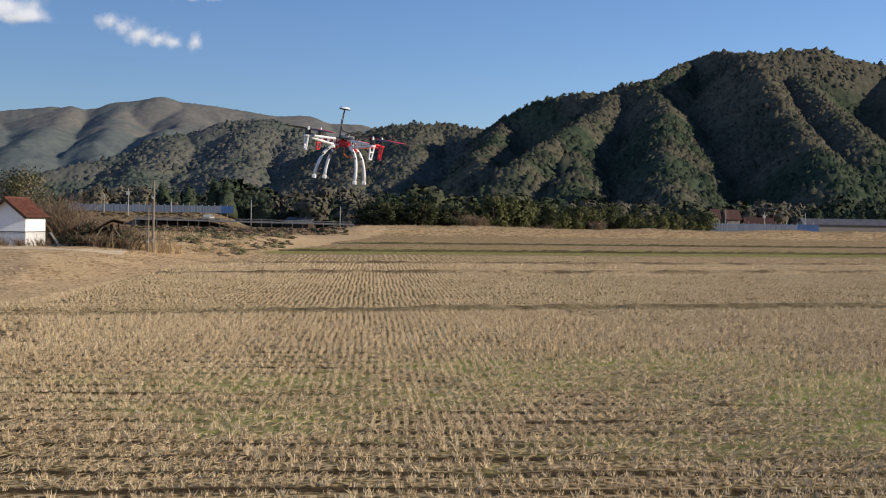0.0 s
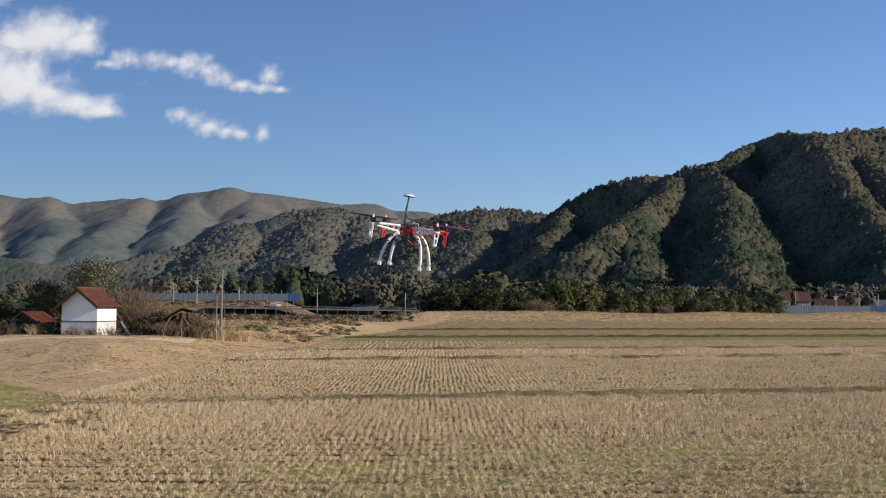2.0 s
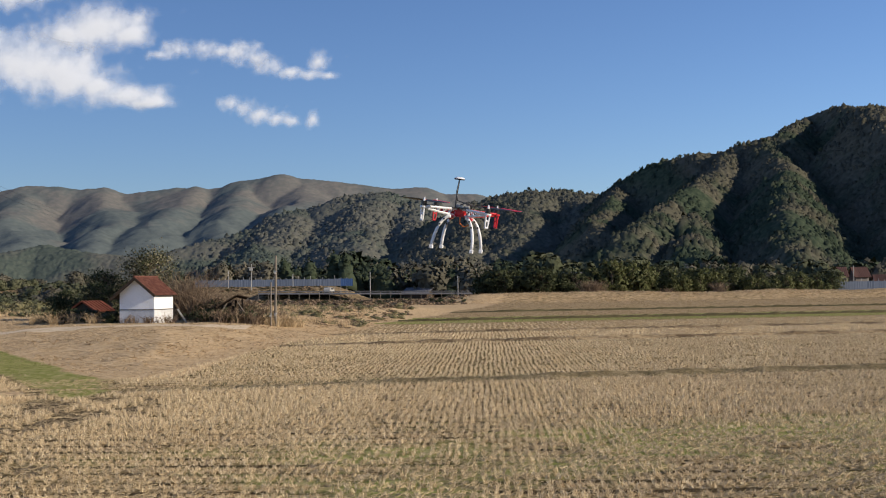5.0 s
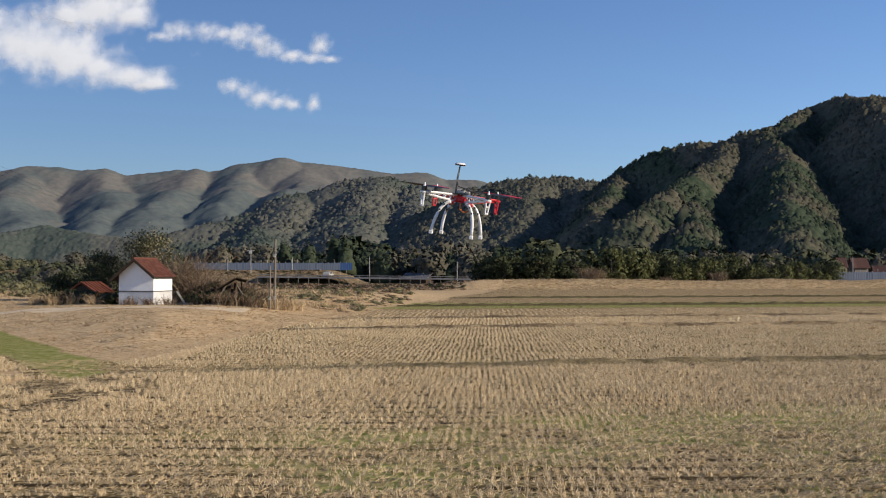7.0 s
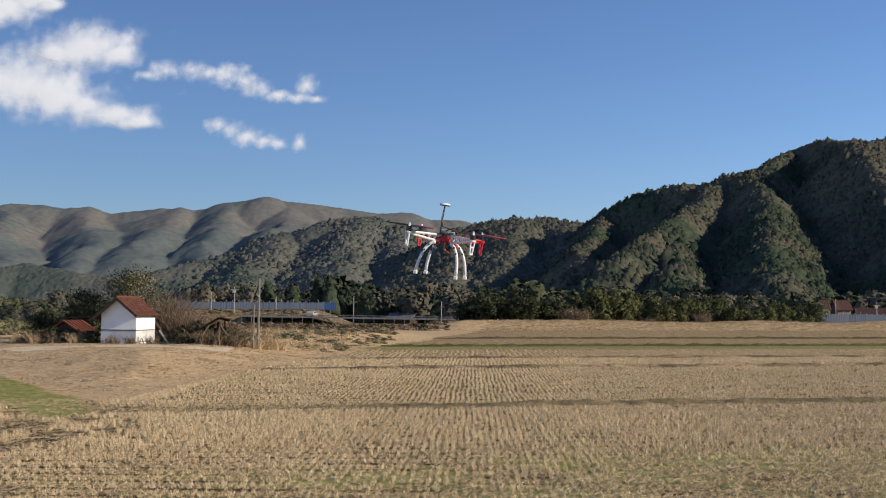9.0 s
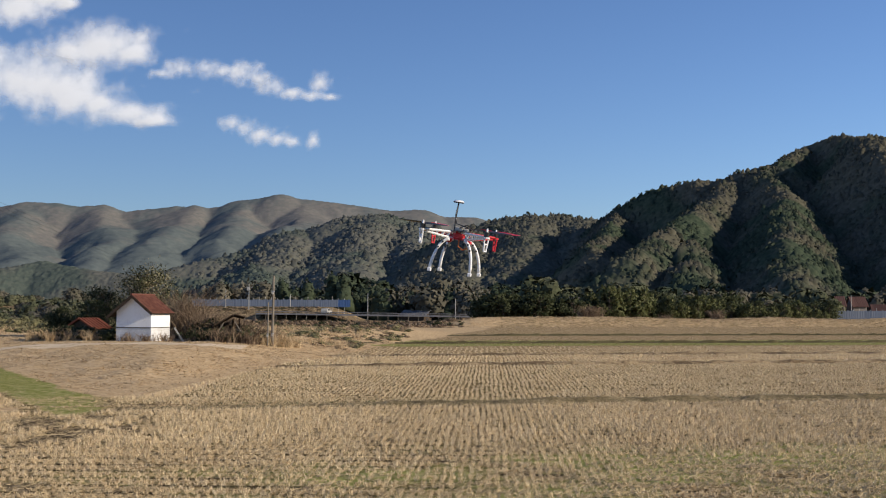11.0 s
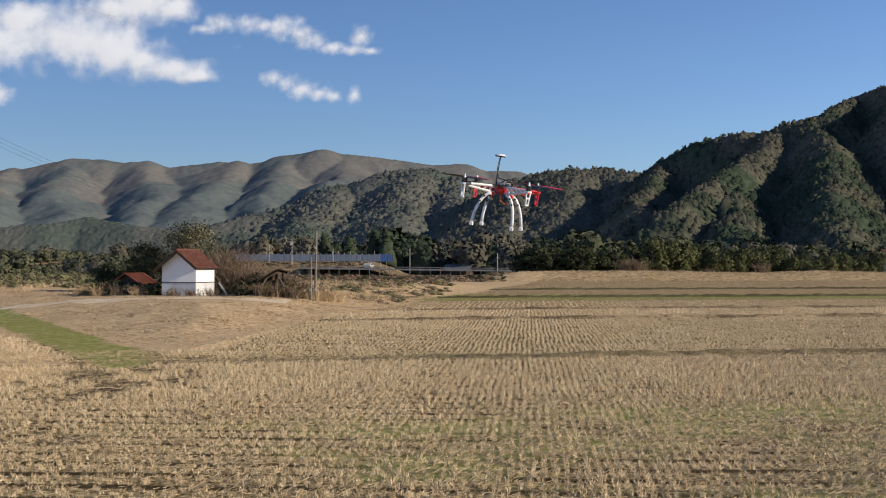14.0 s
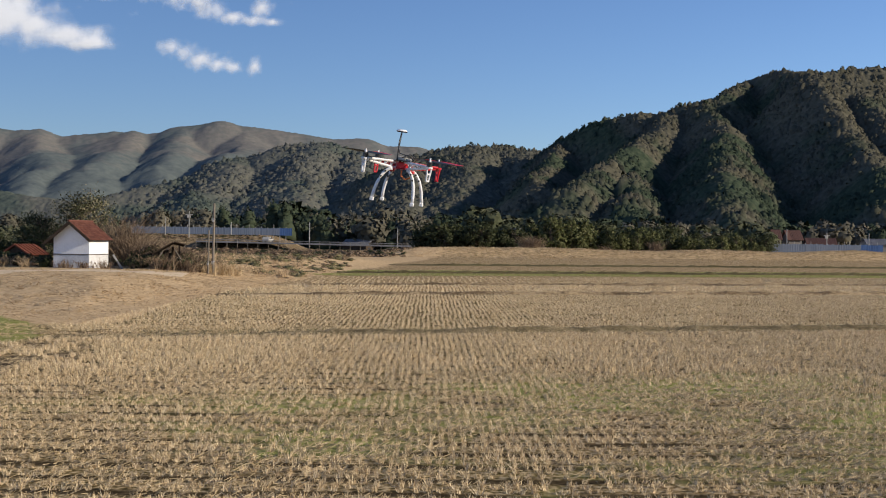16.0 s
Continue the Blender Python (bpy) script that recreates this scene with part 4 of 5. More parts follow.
    for sx in (-1, 1):
        for sy in (-1, 1):
            bm = bmesh.new()
            pts, rad = [], []
            for k in range(11):
                a = k / 10
                pts.append((sx * (0.036 + 0.066 * math.sin(a * 1.45)) + sy * 0.012 * a, sy * (0.055 + 0.02 * a), -0.03 - 0.155 * (1 - math.cos(a * 1.45)) / 0.88))
                rad.append(0.0085)
            rod(bm, pts, rad, 6, 0.6)
            leg = part("landing_leg", bm, M_WHITE, d, "tall curved white landing leg", True)
            bm = bmesh.new()
            box(bm, (-0.009, -0.012, -0.2), (0.009, 0.012, -0.183), Matrix.Translation((pts[-1][0], pts[-1][1], 0)), 0.002)
            part("leg_pad", bm, M_WHITE, leg)
            bm = bmesh.new()
            for k in (3, 5):
                cyl(bm, (0, 0, -0.0075), 0.005, 0.015, 8, None, Matrix.Translation(pts[k]) @ Matrix.Rotation(math.pi / 2, 4, "X"))
            part("slot", bm, M_BLACK, leg)
    bm = bmesh.new()
    box(bm, (-0.024, -0.036, -0.026), (0.024, 0.04, 0.008), None, 0.004)
    part("battery", bm, M_RED, d, "red wrapped battery pack")
    bm = bmesh.new()
    box(bm, (-0.022, -0.03, 0.015), (0.02, 0.025, 0.036), None, 0.003)
    box(bm, (0.022, -0.03, 0.015), (0.044, 0.0, 0.03), None, 0.003)
    part("flight_controller", bm, M_CONCRETE, d, "grey flight controller box")
    bm = bmesh.new()
    box(bm, (-0.012, -0.033, 0.018), (0.012, -0.0305, 0.03))
    part("sticker", bm, M_METAL, d)
    bm = bmesh.new()
    rod(bm, [(-0.03, 0.0, 0.014), (-0.03, 0.0, 0.07), (-0.026, 0.002, 0.155)], 0.0035, 8)
    mast = part("mast", bm, M_BLACK, d)
    bm = bmesh.new()
    cyl(bm, (-0.026, 0.002, 0.153), 0.024, 0.006, 20, 0.029)
    puck = part("antenna_base", bm, M_BLACK, mast)
    bm = bmesh.new()
    cyl(bm, (-0.026, 0.002, 0.159), 0.029, 0.008, 20, 0.02)
    part("antenna_cap", bm, M_WHITE, mast, "white round satellite antenna", False)
    for k, (mat, pts) in enumerate((
        (M_BLACK, [(-0.026, -0.004, 0.15), (-0.032, -0.006, 0.09), (-0.02, -0.012, 0.05), (0.02, -0.02, 0.042), (0.06, -0.015, 0.035), (0.05, 0.0, 0.015)]),
        (M_BLACK, [(0.0, -0.035, 0.03), (0.04, -0.045, 0.05), (0.075, -0.03, 0.03), (0.06, 0.0, 0.012)]),
        (M_ORANGE, [(0.01, -0.05, -0.03), (0.012, -0.06, -0.06), (0.035, -0.06, -0.075), (0.06, -0.055, -0.062)]),
        (M_BLACK, [(-0.04, -0.03, 0.01), (-0.10, -0.085, 0.012), (-0.15, -0.15, 0.012)]),
    )):
        bm = bmesh.new()
        rod(bm, pts, 0.0028 if k != 2 else 0.004, 6)
        part("cable", bm, mat, d, "orange battery lead" if k == 2 else "", True)
    for x, y in ((-0.05, 0.02), (0.05, 0.02)):
        bm = bmesh.new()
        box(bm, (x - 0.012, y - 0.02, -0.045), (x + 0.012, y + 0.02, -0.03), None, 0.003)
        part("leg_bracket", bm, M_RED, d)


quadcopter()


# ---- trees and shrubs ----
def leaves(r, centres, per, spread, size, droop=0.0):
    """Small four-cornered leaf clumps round the centres."""
    c = np.repeat(np.asarray(centres), per, axis=0)
    c = c + r.normal(0, 1, c.shape) * np.asarray(spread)
    n = len(c)
    a = r.normal(0, 1, (n, 3))
    a[:, 2] -= droop
    a /= np.linalg.norm(a, axis=1)[:, None]
    b = np.cross(a, r.normal(0, 1, (n, 3)))
    b /= np.linalg.norm(b, axis=1)[:, None]
    s = size * r.uniform(0.6, 1.4, n)[:, None]
    v = np.stack([c - a * s, c - b * s * 0.6, c + a * s, c + b * s * 0.6], 1).reshape(-1, 3)
    return v, np.arange(4 * n).reshape(-1, 4)


def tree(name, label, r, tall, wide, clumps, per, leaf, mat, group, low=0.25, category="tree", stems=1, droop=0.0):
    """A tapered trunk with limbs that carry clumps of leaves in an uneven crown."""
    t = empty(name, Matrix(), label, category, group)
    bm = bmesh.new()
    ends = []
    for s in range(stems):
        lean = Vector((r.normal(0, 0.06), r.normal(0, 0.06), 1))
        foot = Vector((r.normal(0, wide * 0.25), r.normal(0, wide * 0.25), 0)) if stems > 1 else Vector((0, 0, 0))
        top = foot + lean * tall * r.uniform(0.8, 0.97)
        w = tall * (0.03 if stems == 1 else 0.012)
        rod(bm, [foot, foot.lerp(top, 0.4), foot.lerp(top, 0.75), top], [w, w * 0.75, w * 0.45, w * 0.12], 6)
        ends.append(top)
        for k in range(clumps // stems):
            f = r.uniform(low, 0.95)
            a = r.uniform(0, 6.283)
            reach_ = wide * math.sin(math.pi * (0.12 + 0.8 * (f - low) / (1 - low))) ** 0.8 * r.uniform(0.45, 1.05)
            start = foot.lerp(top, f * 0.85)
            end = foot.lerp(top, f) + Vector((math.cos(a), math.sin(a), 0.15)) * reach_
            rod(bm, [start, start.lerp(end, 0.6) + Vector((0, 0, 0.05 * tall * r.uniform(-0.3, 0.6))), end], [w * 0.3, w * 0.2, w * 0.06], 4)
            ends.append(end)
    part("trunk", bm, M_BARK, t)
    if per:
        hubs = np.array([e[:] for e in ends])
        v, f = leaves(r, hubs, per, (wide * 0.2, wide * 0.2, tall * 0.055), leaf, droop)
        mass = np.repeat(hubs, per * 4, axis=0)
        m = (v - mass) / (wide * 0.2) + (mass - np.array((0, 0, 0.45 * tall))) / wide * 1.2 + np.array((0, 0, 0.3))
        m = m.reshape(-1, 4, 3).mean(1).repeat(4, axis=0)
        m /= np.linalg.norm(m, axis=1)[:, None] + 1e-6
        v, f, m = outward(v, f, m)
        np_mesh("crown", v, f, mat, True, t, m)
    return t


def bare_shrub(name, label, r, tall, wide, n, mat, group, thick=0.02):
    """Leafless stems that fork and arch from one root."""
    t = empty(name, Matrix(), label, "shrub", group)
    v, f = [], []
    for _ in range(n):
        a, q = r.uniform(0, 6.283), wide * r.uniform(0, 0.6) ** 0.8
        p = np.array((q * math.cos(a), q * math.sin(a), 0.0))
        d = np.array((r.normal(0, 0.35), r.normal(0, 0.35), 1.0))
        h = tall * r.uniform(0.4, 1.05)
        w = thick * r.uniform(0.5, 1.3)
        for branch in range(r.integers(2, 5)):
            s = p + d * h * (0.0 if branch == 0 else r.uniform(0.25, 0.7))
            e = d if branch == 0 else d * 0.6 + r.normal(0, 0.45, 3) * np.array((1, 1, 0.4))
            ln = h * (1.0 if branch == 0 else r.uniform(0.25, 0.6))
            mid, tip = s + e * ln * 0.5, s + e * ln + np.array((r.normal(0, 0.15), r.normal(0, 0.15), -0.12)) * ln
            side = np.cross(e, (r.normal(), r.normal(), 0.2))
            side = side / np.linalg.norm(side) * w * (1 if branch == 0 else 0.6)
            b = len(v)
            v += [s - side, s + side, mid + side * 0.7, mid - side * 0.7, tip + side * 0.25, tip - side * 0.25]
            f += [(b, b + 1, b + 2, b + 3), (b + 3, b + 2, b + 4, b + 5)]
    np_mesh("stem_tangle", v, f, mat, False, t)
    return t


def set_at(ob, x, y, scale=1.0, turn=0.0, sink=0.1, tall=None):
    z = float(ground_z(x, y)) - sink
    ob.matrix_basis = pose(x, y, z, 0, 0, turn) @ Matrix.Diagonal((scale, scale, tall or scale, 1))
    return ob


def planting(masters, spots, r, low=0.8, high=1.2):
    """Stands of alike plants; spots as bearing, distance and height factor."""
    for k, (u, y, h) in enumerate(spots):
        src = masters[k % len(masters)]
        ob = src if k < len(masters) else copy_thing(src, Matrix())
        q = r.uniform(low, high)
        set_at(ob, u * y, y, q * h, r.uniform(0, 360), 0.2)


r = np.random.default_rng(31)
BAMBOO = "bamboo and evergreens along the dike"
bamboo = [tree("bamboo_clump", "dense green bamboo clump behind the dike", r, 6.5, 2.3, 46, 15, 0.33, M_BAMBOO, BAMBOO, 0.12, "bamboo", 7, 0.5) for _ in range(4)]
evergreen = [tree("evergreen_tree", "dark rounded evergreen tree behind the dike", r, 6.2, 2.9, 44, 16, 0.32, M_LEAF, BAMBOO, 0.12) for _ in range(4)]
spots_b, spots_e = [], []
for k in range(46):
    u = 0.128 + 0.205 * k / 45 + r.normal(0, 0.003)
    h = 1.12 if u < 0.178 else (0.86 if u < 0.25 else 0.66)
    spots_b.append((u, 247 + 0.12 * u * 250 + r.uniform(0, 9), h * r.uniform(0.55, 1.2)))
for k in range(34):
    u = 0.035 + 0.09 * k / 33 + r.normal(0, 0.003)
    spots_e.append((u, 246 + r.uniform(0, 16), r.uniform(0.75, 1.0)))
for k in range(30):
    u = 0.14 + 0.2 * k / 29 + r.normal(0, 0.004)
    spots_e.append((u, 268 + 0.12 * u * 250 + r.uniform(0, 14), 1.05 if u < 0.26 else 0.75))
planting(bamboo, spots_b, r, 0.9, 1.1)
planting(evergreen, spots_e, r, 0.9, 1.15)
pinkish = [bare_shrub("bare_thicket", "leafless reddish-brown thicket among the evergreens", r, 4.2, 3.0, 220, M_TWIG, BAMBOO, 0.05) for _ in range(2)]
planting(pinkish, [(0.126, 242, 1.0), (0.133, 243, 0.9), (0.24, 246, 0.7), (0.195, 245, 0.6)], r)

# pines that stand out along the ridges
ridge_pines = "pines along the ridge"
pines = [tree("ridge_pine", "dark flat-crowned pine standing on the ridge", r, 8.5, 4.0, 24, 14, 0.8, M_CEDAR, ridge_pines, 0.3) for _ in range(3)]
on_ridge = [(u, y, h_mid) for u, y in ((0.1059, 1895), (0.1085, 1890), (0.1196, 1870), (0.1215, 1868), (0.128, 1860), (0.0716, 1895), (0.0755, 1898), (0.112, 1890))]
on_ridge += [(u, y, h_hill) for u, y in ((0.168, 1685), (0.1795, 1660), (0.1844, 1650), (0.195, 1640), (0.2065, 1625), (0.214, 1612), (0.2581, 1560), (0.2679, 1545), (0.281, 1525), (0.33, 1465), (0.41, 1450), (0.45, 1450))]
for k, (u, y, land) in enumerate(on_ridge):
    p = pines[k] if k < 3 else copy_thing(pines[k % 3], Matrix())
    z = float(land(np.array([u * y]), np.array([float(y)]))[0])
    p.matrix_basis = pose(u * y, y, z - 0.6, 0, 0, k * 77) @ Matrix.Diagonal((1, 1, 1, 1)) @ Matrix.Scale(0.6 + 0.3 * (k * 7 % 5) / 4, 4)

# woods at the foot of the hills
def foot_woods(name, label, mat, templates, us, ys, n, size, seed, limit):
    q = np.random.default_rng(seed)
    y = q.uniform(*ys, n)
    u = q.uniform(*us, n)
    x = u * y
    k = limit(u, y, q)
    x, y = x[k], y[k]
    s = q.uniform(0.7, 1.3, len(x)) * (0.6 + 0.8 * fbm(x / 40, y / 40, 3, seed))
    sizes = np.stack([s * size[0], s * size[1] * q.uniform(0.8, 1.25, len(x))], -1)
    ob = scatter(name, templates, np.stack([x, y, ground_z(x, y) * (y < 340) - 0.4], -1), sizes, q.uniform(0, 6.28, len(x)), mat, q)
    tagged(ob, label, "woods", kind="stuff")


q = np.random.default_rng(41)


def lobed(q, lobes, n, size, squash):
    """A crown of several rounded masses with leaf sprays standing out of them."""
    out = []
    for k in range(lobes):
        a, w = q.uniform(0, 6.283), q.uniform(0.40, 0.62)
        at = np.array((math.cos(a), math.sin(a), 0)) * q.uniform(0.2, 0.62) + np.array((0, 0, q.uniform(-0.1, 0.95)))
        core = dome(q, 6, 1.0, 0.2)
        for v, f, m in ((core[0] * 0.7 + np.array((0, 0, 0.25)), *core[1:]), sprays(q, n, size)):
            out.append(((v * w + at) * np.array((1, 1, squash)), f, m))
    return merged(out)


def spire(q, tiers):
    """A cedar's crown: ragged tiers that narrow towards the top."""
    out = []
    for k in range(tiers):
        t = k / tiers
        v, f, m = dome(q, 7, 0.6, 0.2)
        out.append((v * (0.9 - 0.62 * t) + np.array((0, 0, 2.1 * t)), f, m))
        v, f, m = sprays(q, 12, 0.25)
        out.append((v * (0.9 - 0.62 * t) + np.array((0, 0, 2.1 * t)), f, m))
    return merged(out)


LEAFY = [lobed(q, 7, 52, 0.27, 0.95) for _ in range(8)]
STICKY = [lobed(q, 7, 60, 0.23, 0.95) for _ in range(8)]
NEARER = [lobed(q, 9, 130, 0.18, 0.95) for _ in range(8)]
SPIRES = [spire(q, 5) for _ in range(6)]
BUSHY = [lobed(q, 3, 40, 0.25, 0.8) for _ in range(6)]
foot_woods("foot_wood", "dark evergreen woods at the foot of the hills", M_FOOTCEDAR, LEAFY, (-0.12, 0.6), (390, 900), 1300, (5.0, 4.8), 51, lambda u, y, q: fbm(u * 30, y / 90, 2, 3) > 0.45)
foot_woods("foot_wood", "leafless brown woods at the foot of the hills", M_FOOTBARE, STICKY, (-0.12, 0.6), (380, 980), 1500, (5.0, 4.6), 52, lambda u, y, q: fbm(u * 30, y / 90, 2, 3) < 0.55)
foot_woods("valley_wood", "olive green trees beyond the hut", M_VALLEY, NEARER, (-0.52, -0.26), (170, 330), 180, (2.2, 1.5), 53, lambda u, y, q: q.random(u.shape) < 0.8)
foot_woods("valley_wood", "leafless grey-brown trees beyond the hut", M_FOOTBARE, NEARER, (-0.52, -0.22), (180, 420), 220, (2.4, 1.7), 54, lambda u, y, q: q.random(u.shape) < 0.9)
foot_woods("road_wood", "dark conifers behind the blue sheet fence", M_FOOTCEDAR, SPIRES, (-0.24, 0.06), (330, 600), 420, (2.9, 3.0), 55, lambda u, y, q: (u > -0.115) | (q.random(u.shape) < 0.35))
foot_woods("road_wood", "leafless brown trees behind the blue sheet fence", M_FOOTBARE, STICKY, (-0.26, 0.06), (330, 900), 420, (4.6, 4.0), 56, lambda u, y, q: q.random(u.shape) < 0.9)

foot_woods("dike_wood", "olive evergreen trees in front of the steep hill", M_VALLEY, LEAFY, (0.03, 0.34), (285, 400), 170, (4.2, 3.6), 63, lambda u, y, q: fbm(u * 40, y / 60, 2, 13) > 0.5)
foot_woods("dike_wood", "leafless grey-brown trees in front of the steep hill", M_FOOTBARE, STICKY, (0.02, 0.36), (285, 430), 240, (4.2, 3.7), 64, lambda u, y, q: fbm(u * 40, y / 60, 2, 13) < 0.58)

foot_woods("brush", "low dull brown brush below the road bank", M_TWIG, BUSHY, (-0.24, 0.04), (214, 272), 700, (1.3, 0.62), 57, lambda u, y, q: (u < 0.02) | (y > 262))
foot_woods("brush", "low olive brush below the road bank", M_LEAF, BUSHY, (-0.26, 0.04), (220, 272), 330, (1.2, 0.55), 58, lambda u, y, q: (u < 0.02) | (y > 262))

foot_woods("brush", "short dull brown scrub on the road bank", M_TWIG, BUSHY, (-0.215, -0.06), (282.5, 291), 620, (1.0, 0.26), 61, lambda u, y, q: u < 1)
foot_woods("brush", "short dull green scrub on the road bank", M_LEAF, BUSHY, (-0.215, -0.06), (282.5, 291), 360, (1.0, 0.24), 62, lambda u, y, q: u < 1)

foot_woods("weeds", "brown weeds over the waste ground", M_TWIG, BUSHY, (-0.2, -0.03), (97, 235), 900, (0.75, 0.34), 59, lambda u, y, q: bank_depth(u * y, y) > 1.5)
foot_woods("weeds", "dull olive weeds over the waste ground", M_SCRUB, BUSHY, (-0.22, -0.03), (97, 235), 500, (0.8, 0.34), 60, lambda u, y, q: bank_depth(u * y, y) > 1.5)

foot_woods("brush", "pale olive scrub at the edge of the field beyond the hut", M_SCRUB, BUSHY, (-0.5, -0.27), (118, 165), 420, (1.0, 0.72), 65, lambda u, y, q: q.random(u.shape) < 0.9)

# round the hut
hut_trees = "trees behind the hut"
t = tree("pale_tree", "tree with pale seed heads behind the hut", r, 7.1, 2.2, 80, 80, 0.085, M_PALELEAF, hut_trees, 0.2)
set_at(t, -25.7, 99, 1.0)
for u, y, h, w in ((-0.285, 102, 4.6, 2.0), (-0.305, 104, 3.4, 1.8), (-0.325, 106, 3.0, 1.7)):
    t = tree("evergreen_tree", "dark green bushy tree behind the hut", r, h, w, 46, 70, 0.09, M_LEAF, hut_trees, 0.12)
    set_at(t, u * y, y)
t = bare_shrub("bare_tree", "tall leafless reddish-brown bush beside the hut", r, 5.0, 1.9, 620, M_TWIG, hut_trees, 0.016)
set_at(t, -0.222 * 97, 97)
thicket = "dry thicket beside the hut"
for u, y, h, w, n in ((-0.208, 94, 3.2, 1.4, 170), (-0.196, 95, 2.9, 1.4, 170), (-0.186, 93, 2.4, 1.2, 150), (-0.176, 94, 2.6, 1.2, 150), (-0.166, 93, 1.9, 1.1, 130), (-0.156, 92.5, 1.8, 1.0, 120),
                      (-0.147, 93, 1.5, 1.0, 110), (-0.206, 91, 1.3, 1.2, 120), (-0.19, 90, 1.2, 1.2, 120), (-0.172, 90, 1.1, 1.1, 110), (-0.181, 89.4, 1.4, 1.2, 130), (-0.19, 89.2, 1.2, 1.1, 120), (-0.163, 89.6, 1.3, 1.1, 120), (-0.272, 89.3, 0.9, 1.0, 60), (-0.252, 89.0, 0.8, 1.0, 60), (-0.237, 89.5, 0.9, 0.9, 60)):
    t = bare_shrub("dry_shrub", "tangled leafless brown shrub on waste ground", r, h, w, n, M_TWIG, thicket, 0.026)
    set_at(t, u * y, y)
for u, y, h, w in ((-0.297, 93, 1.15, 1.3), (-0.313, 94, 1.3, 1.4), (-0.328, 93, 1.1, 1.2), (-0.341, 95, 0.9, 1.1), (-0.208, 91.6, 1.0, 1.1), (-0.197, 91.2, 1.1, 1.2), (-0.186, 89.8, 0.9, 1.0), (-0.176, 90.4, 1.0, 1.1), (-0.165, 91.2, 1.0, 1.1), (-0.155, 91.6, 0.9, 1.0), (-0.2, 93.5, 1.9, 1.3), (-0.168, 94, 1.5, 1.2), (-0.283, 91, 0.8, 0.9)):
    t = tree("bramble_bush", "low dull green bramble beside the hut", r, h, w, 30, 14, 0.12, M_LEAF, "brambles", 0.05, "bush", 3)
    set_at(t, u * y, y)
reeds = "pale reeds beside the hut"
for u, y, h in ((-0.302, 91, 1.0), (-0.32, 92, 1.1), (-0.336, 92, 1.2), (-0.352, 93, 1.0), (-0.137, 91.5, 1.2), (-0.130, 92, 1.0), (-0.144, 90.8, 0.9), (-0.152, 90.5, 1.0), (-0.126, 93, 0.9), (-0.163, 90.5, 0.9)):
    t = bare_shrub("reed_clump", "clump of tall pale dry reeds", r, h * 1.15, 0.9, 130, M_DRYGRASS, reeds, 0.016)
    set_at(t, u * y, y)


# ---- small buildings ----
def gabled(name, label, category, x, y, z, turn, w, dep, eave, top, wall, roof, windows=2, group="", over=0.5):
    h = empty(name, pose(x, y, z, 0, 0, turn), label, category, group)
    t = 0.2
    for side in range(4):
        a, b = (w, dep) if side % 2 == 0 else (dep, w)
        e = a / 2 if side % 2 == 0 else a / 2 - t - 0.003
        bm = bmesh.new()
        box(bm, (-e, -b / 2, 0), (e, -b / 2 + t, eave), Matrix.Rotation(math.pi / 2 * side, 4, "Z"))
        part("wall", bm, wall, h)
    for sy in (-1, 1):
        bm = bmesh.new()
        pts = [(-w / 2, eave + 0.003), (w / 2, eave + 0.003), (0, top - 0.1)]
        a = [bm.verts.new((px, sy * dep / 2, pz)) for px, pz in pts]
        b = [bm.verts.new((px, sy * (dep / 2 - t), pz)) for px, pz in pts]
        bm.faces.new(a), bm.faces.new(b[::-1])
        for k in range(3):
            bm.faces.new((a[k], a[(k + 1) % 3], b[(k + 1) % 3], b[k]))
        part("gable", bm, wall, h)
    pitch = math.atan2(top - eave, w / 2)
    ln = (w / 2 + over) / math.cos(pitch)
    for s in (-1, 1):
        bm = bmesh.new()
        m = Matrix.Translation((0, 0, top)) @ Matrix.Rotation(s * pitch, 4, "Y")
        box(bm, (0 if s > 0 else -ln, -dep / 2 - over, 0), (ln if s > 0 else 0, dep / 2 + over, 0.12), m)
        slab = part("roof", bm, roof, h)
        for k in range(int(dep / 0.5)):
            y0 = -dep / 2 - over + 0.3 + k * 0.5
            bm = bmesh.new()
            box(bm, (0.05 if s > 0 else -ln, y0, 0.122), (ln if s > 0 else -0.05, y0 + 0.14, 0.19), m)
            part("rib", bm, roof, slab)
    for k in range(windows):
        px = -w / 2 + w * (k + 0.5) / windows
        bm = bmesh.new()
        box(bm, (px - 0.55, -dep / 2 - 0.05, eave * 0.35), (px + 0.55, -dep / 2 + 0.05, eave * 0.35 + 1.1), None, 0.03)
        fr = part("window", bm, M_DARKWOOD, h)
        for s in (0, 1):
            bm = bmesh.new()
            box(bm, (px - 0.48 + s * 0.5, -dep / 2 - 0.06, eave * 0.35 + 0.08), (px - 0.02 + s * 0.5, -dep / 2 - 0.052, eave * 0.35 + 1.02))
            part("pane", bm, M_GLASS, fr)
    return h


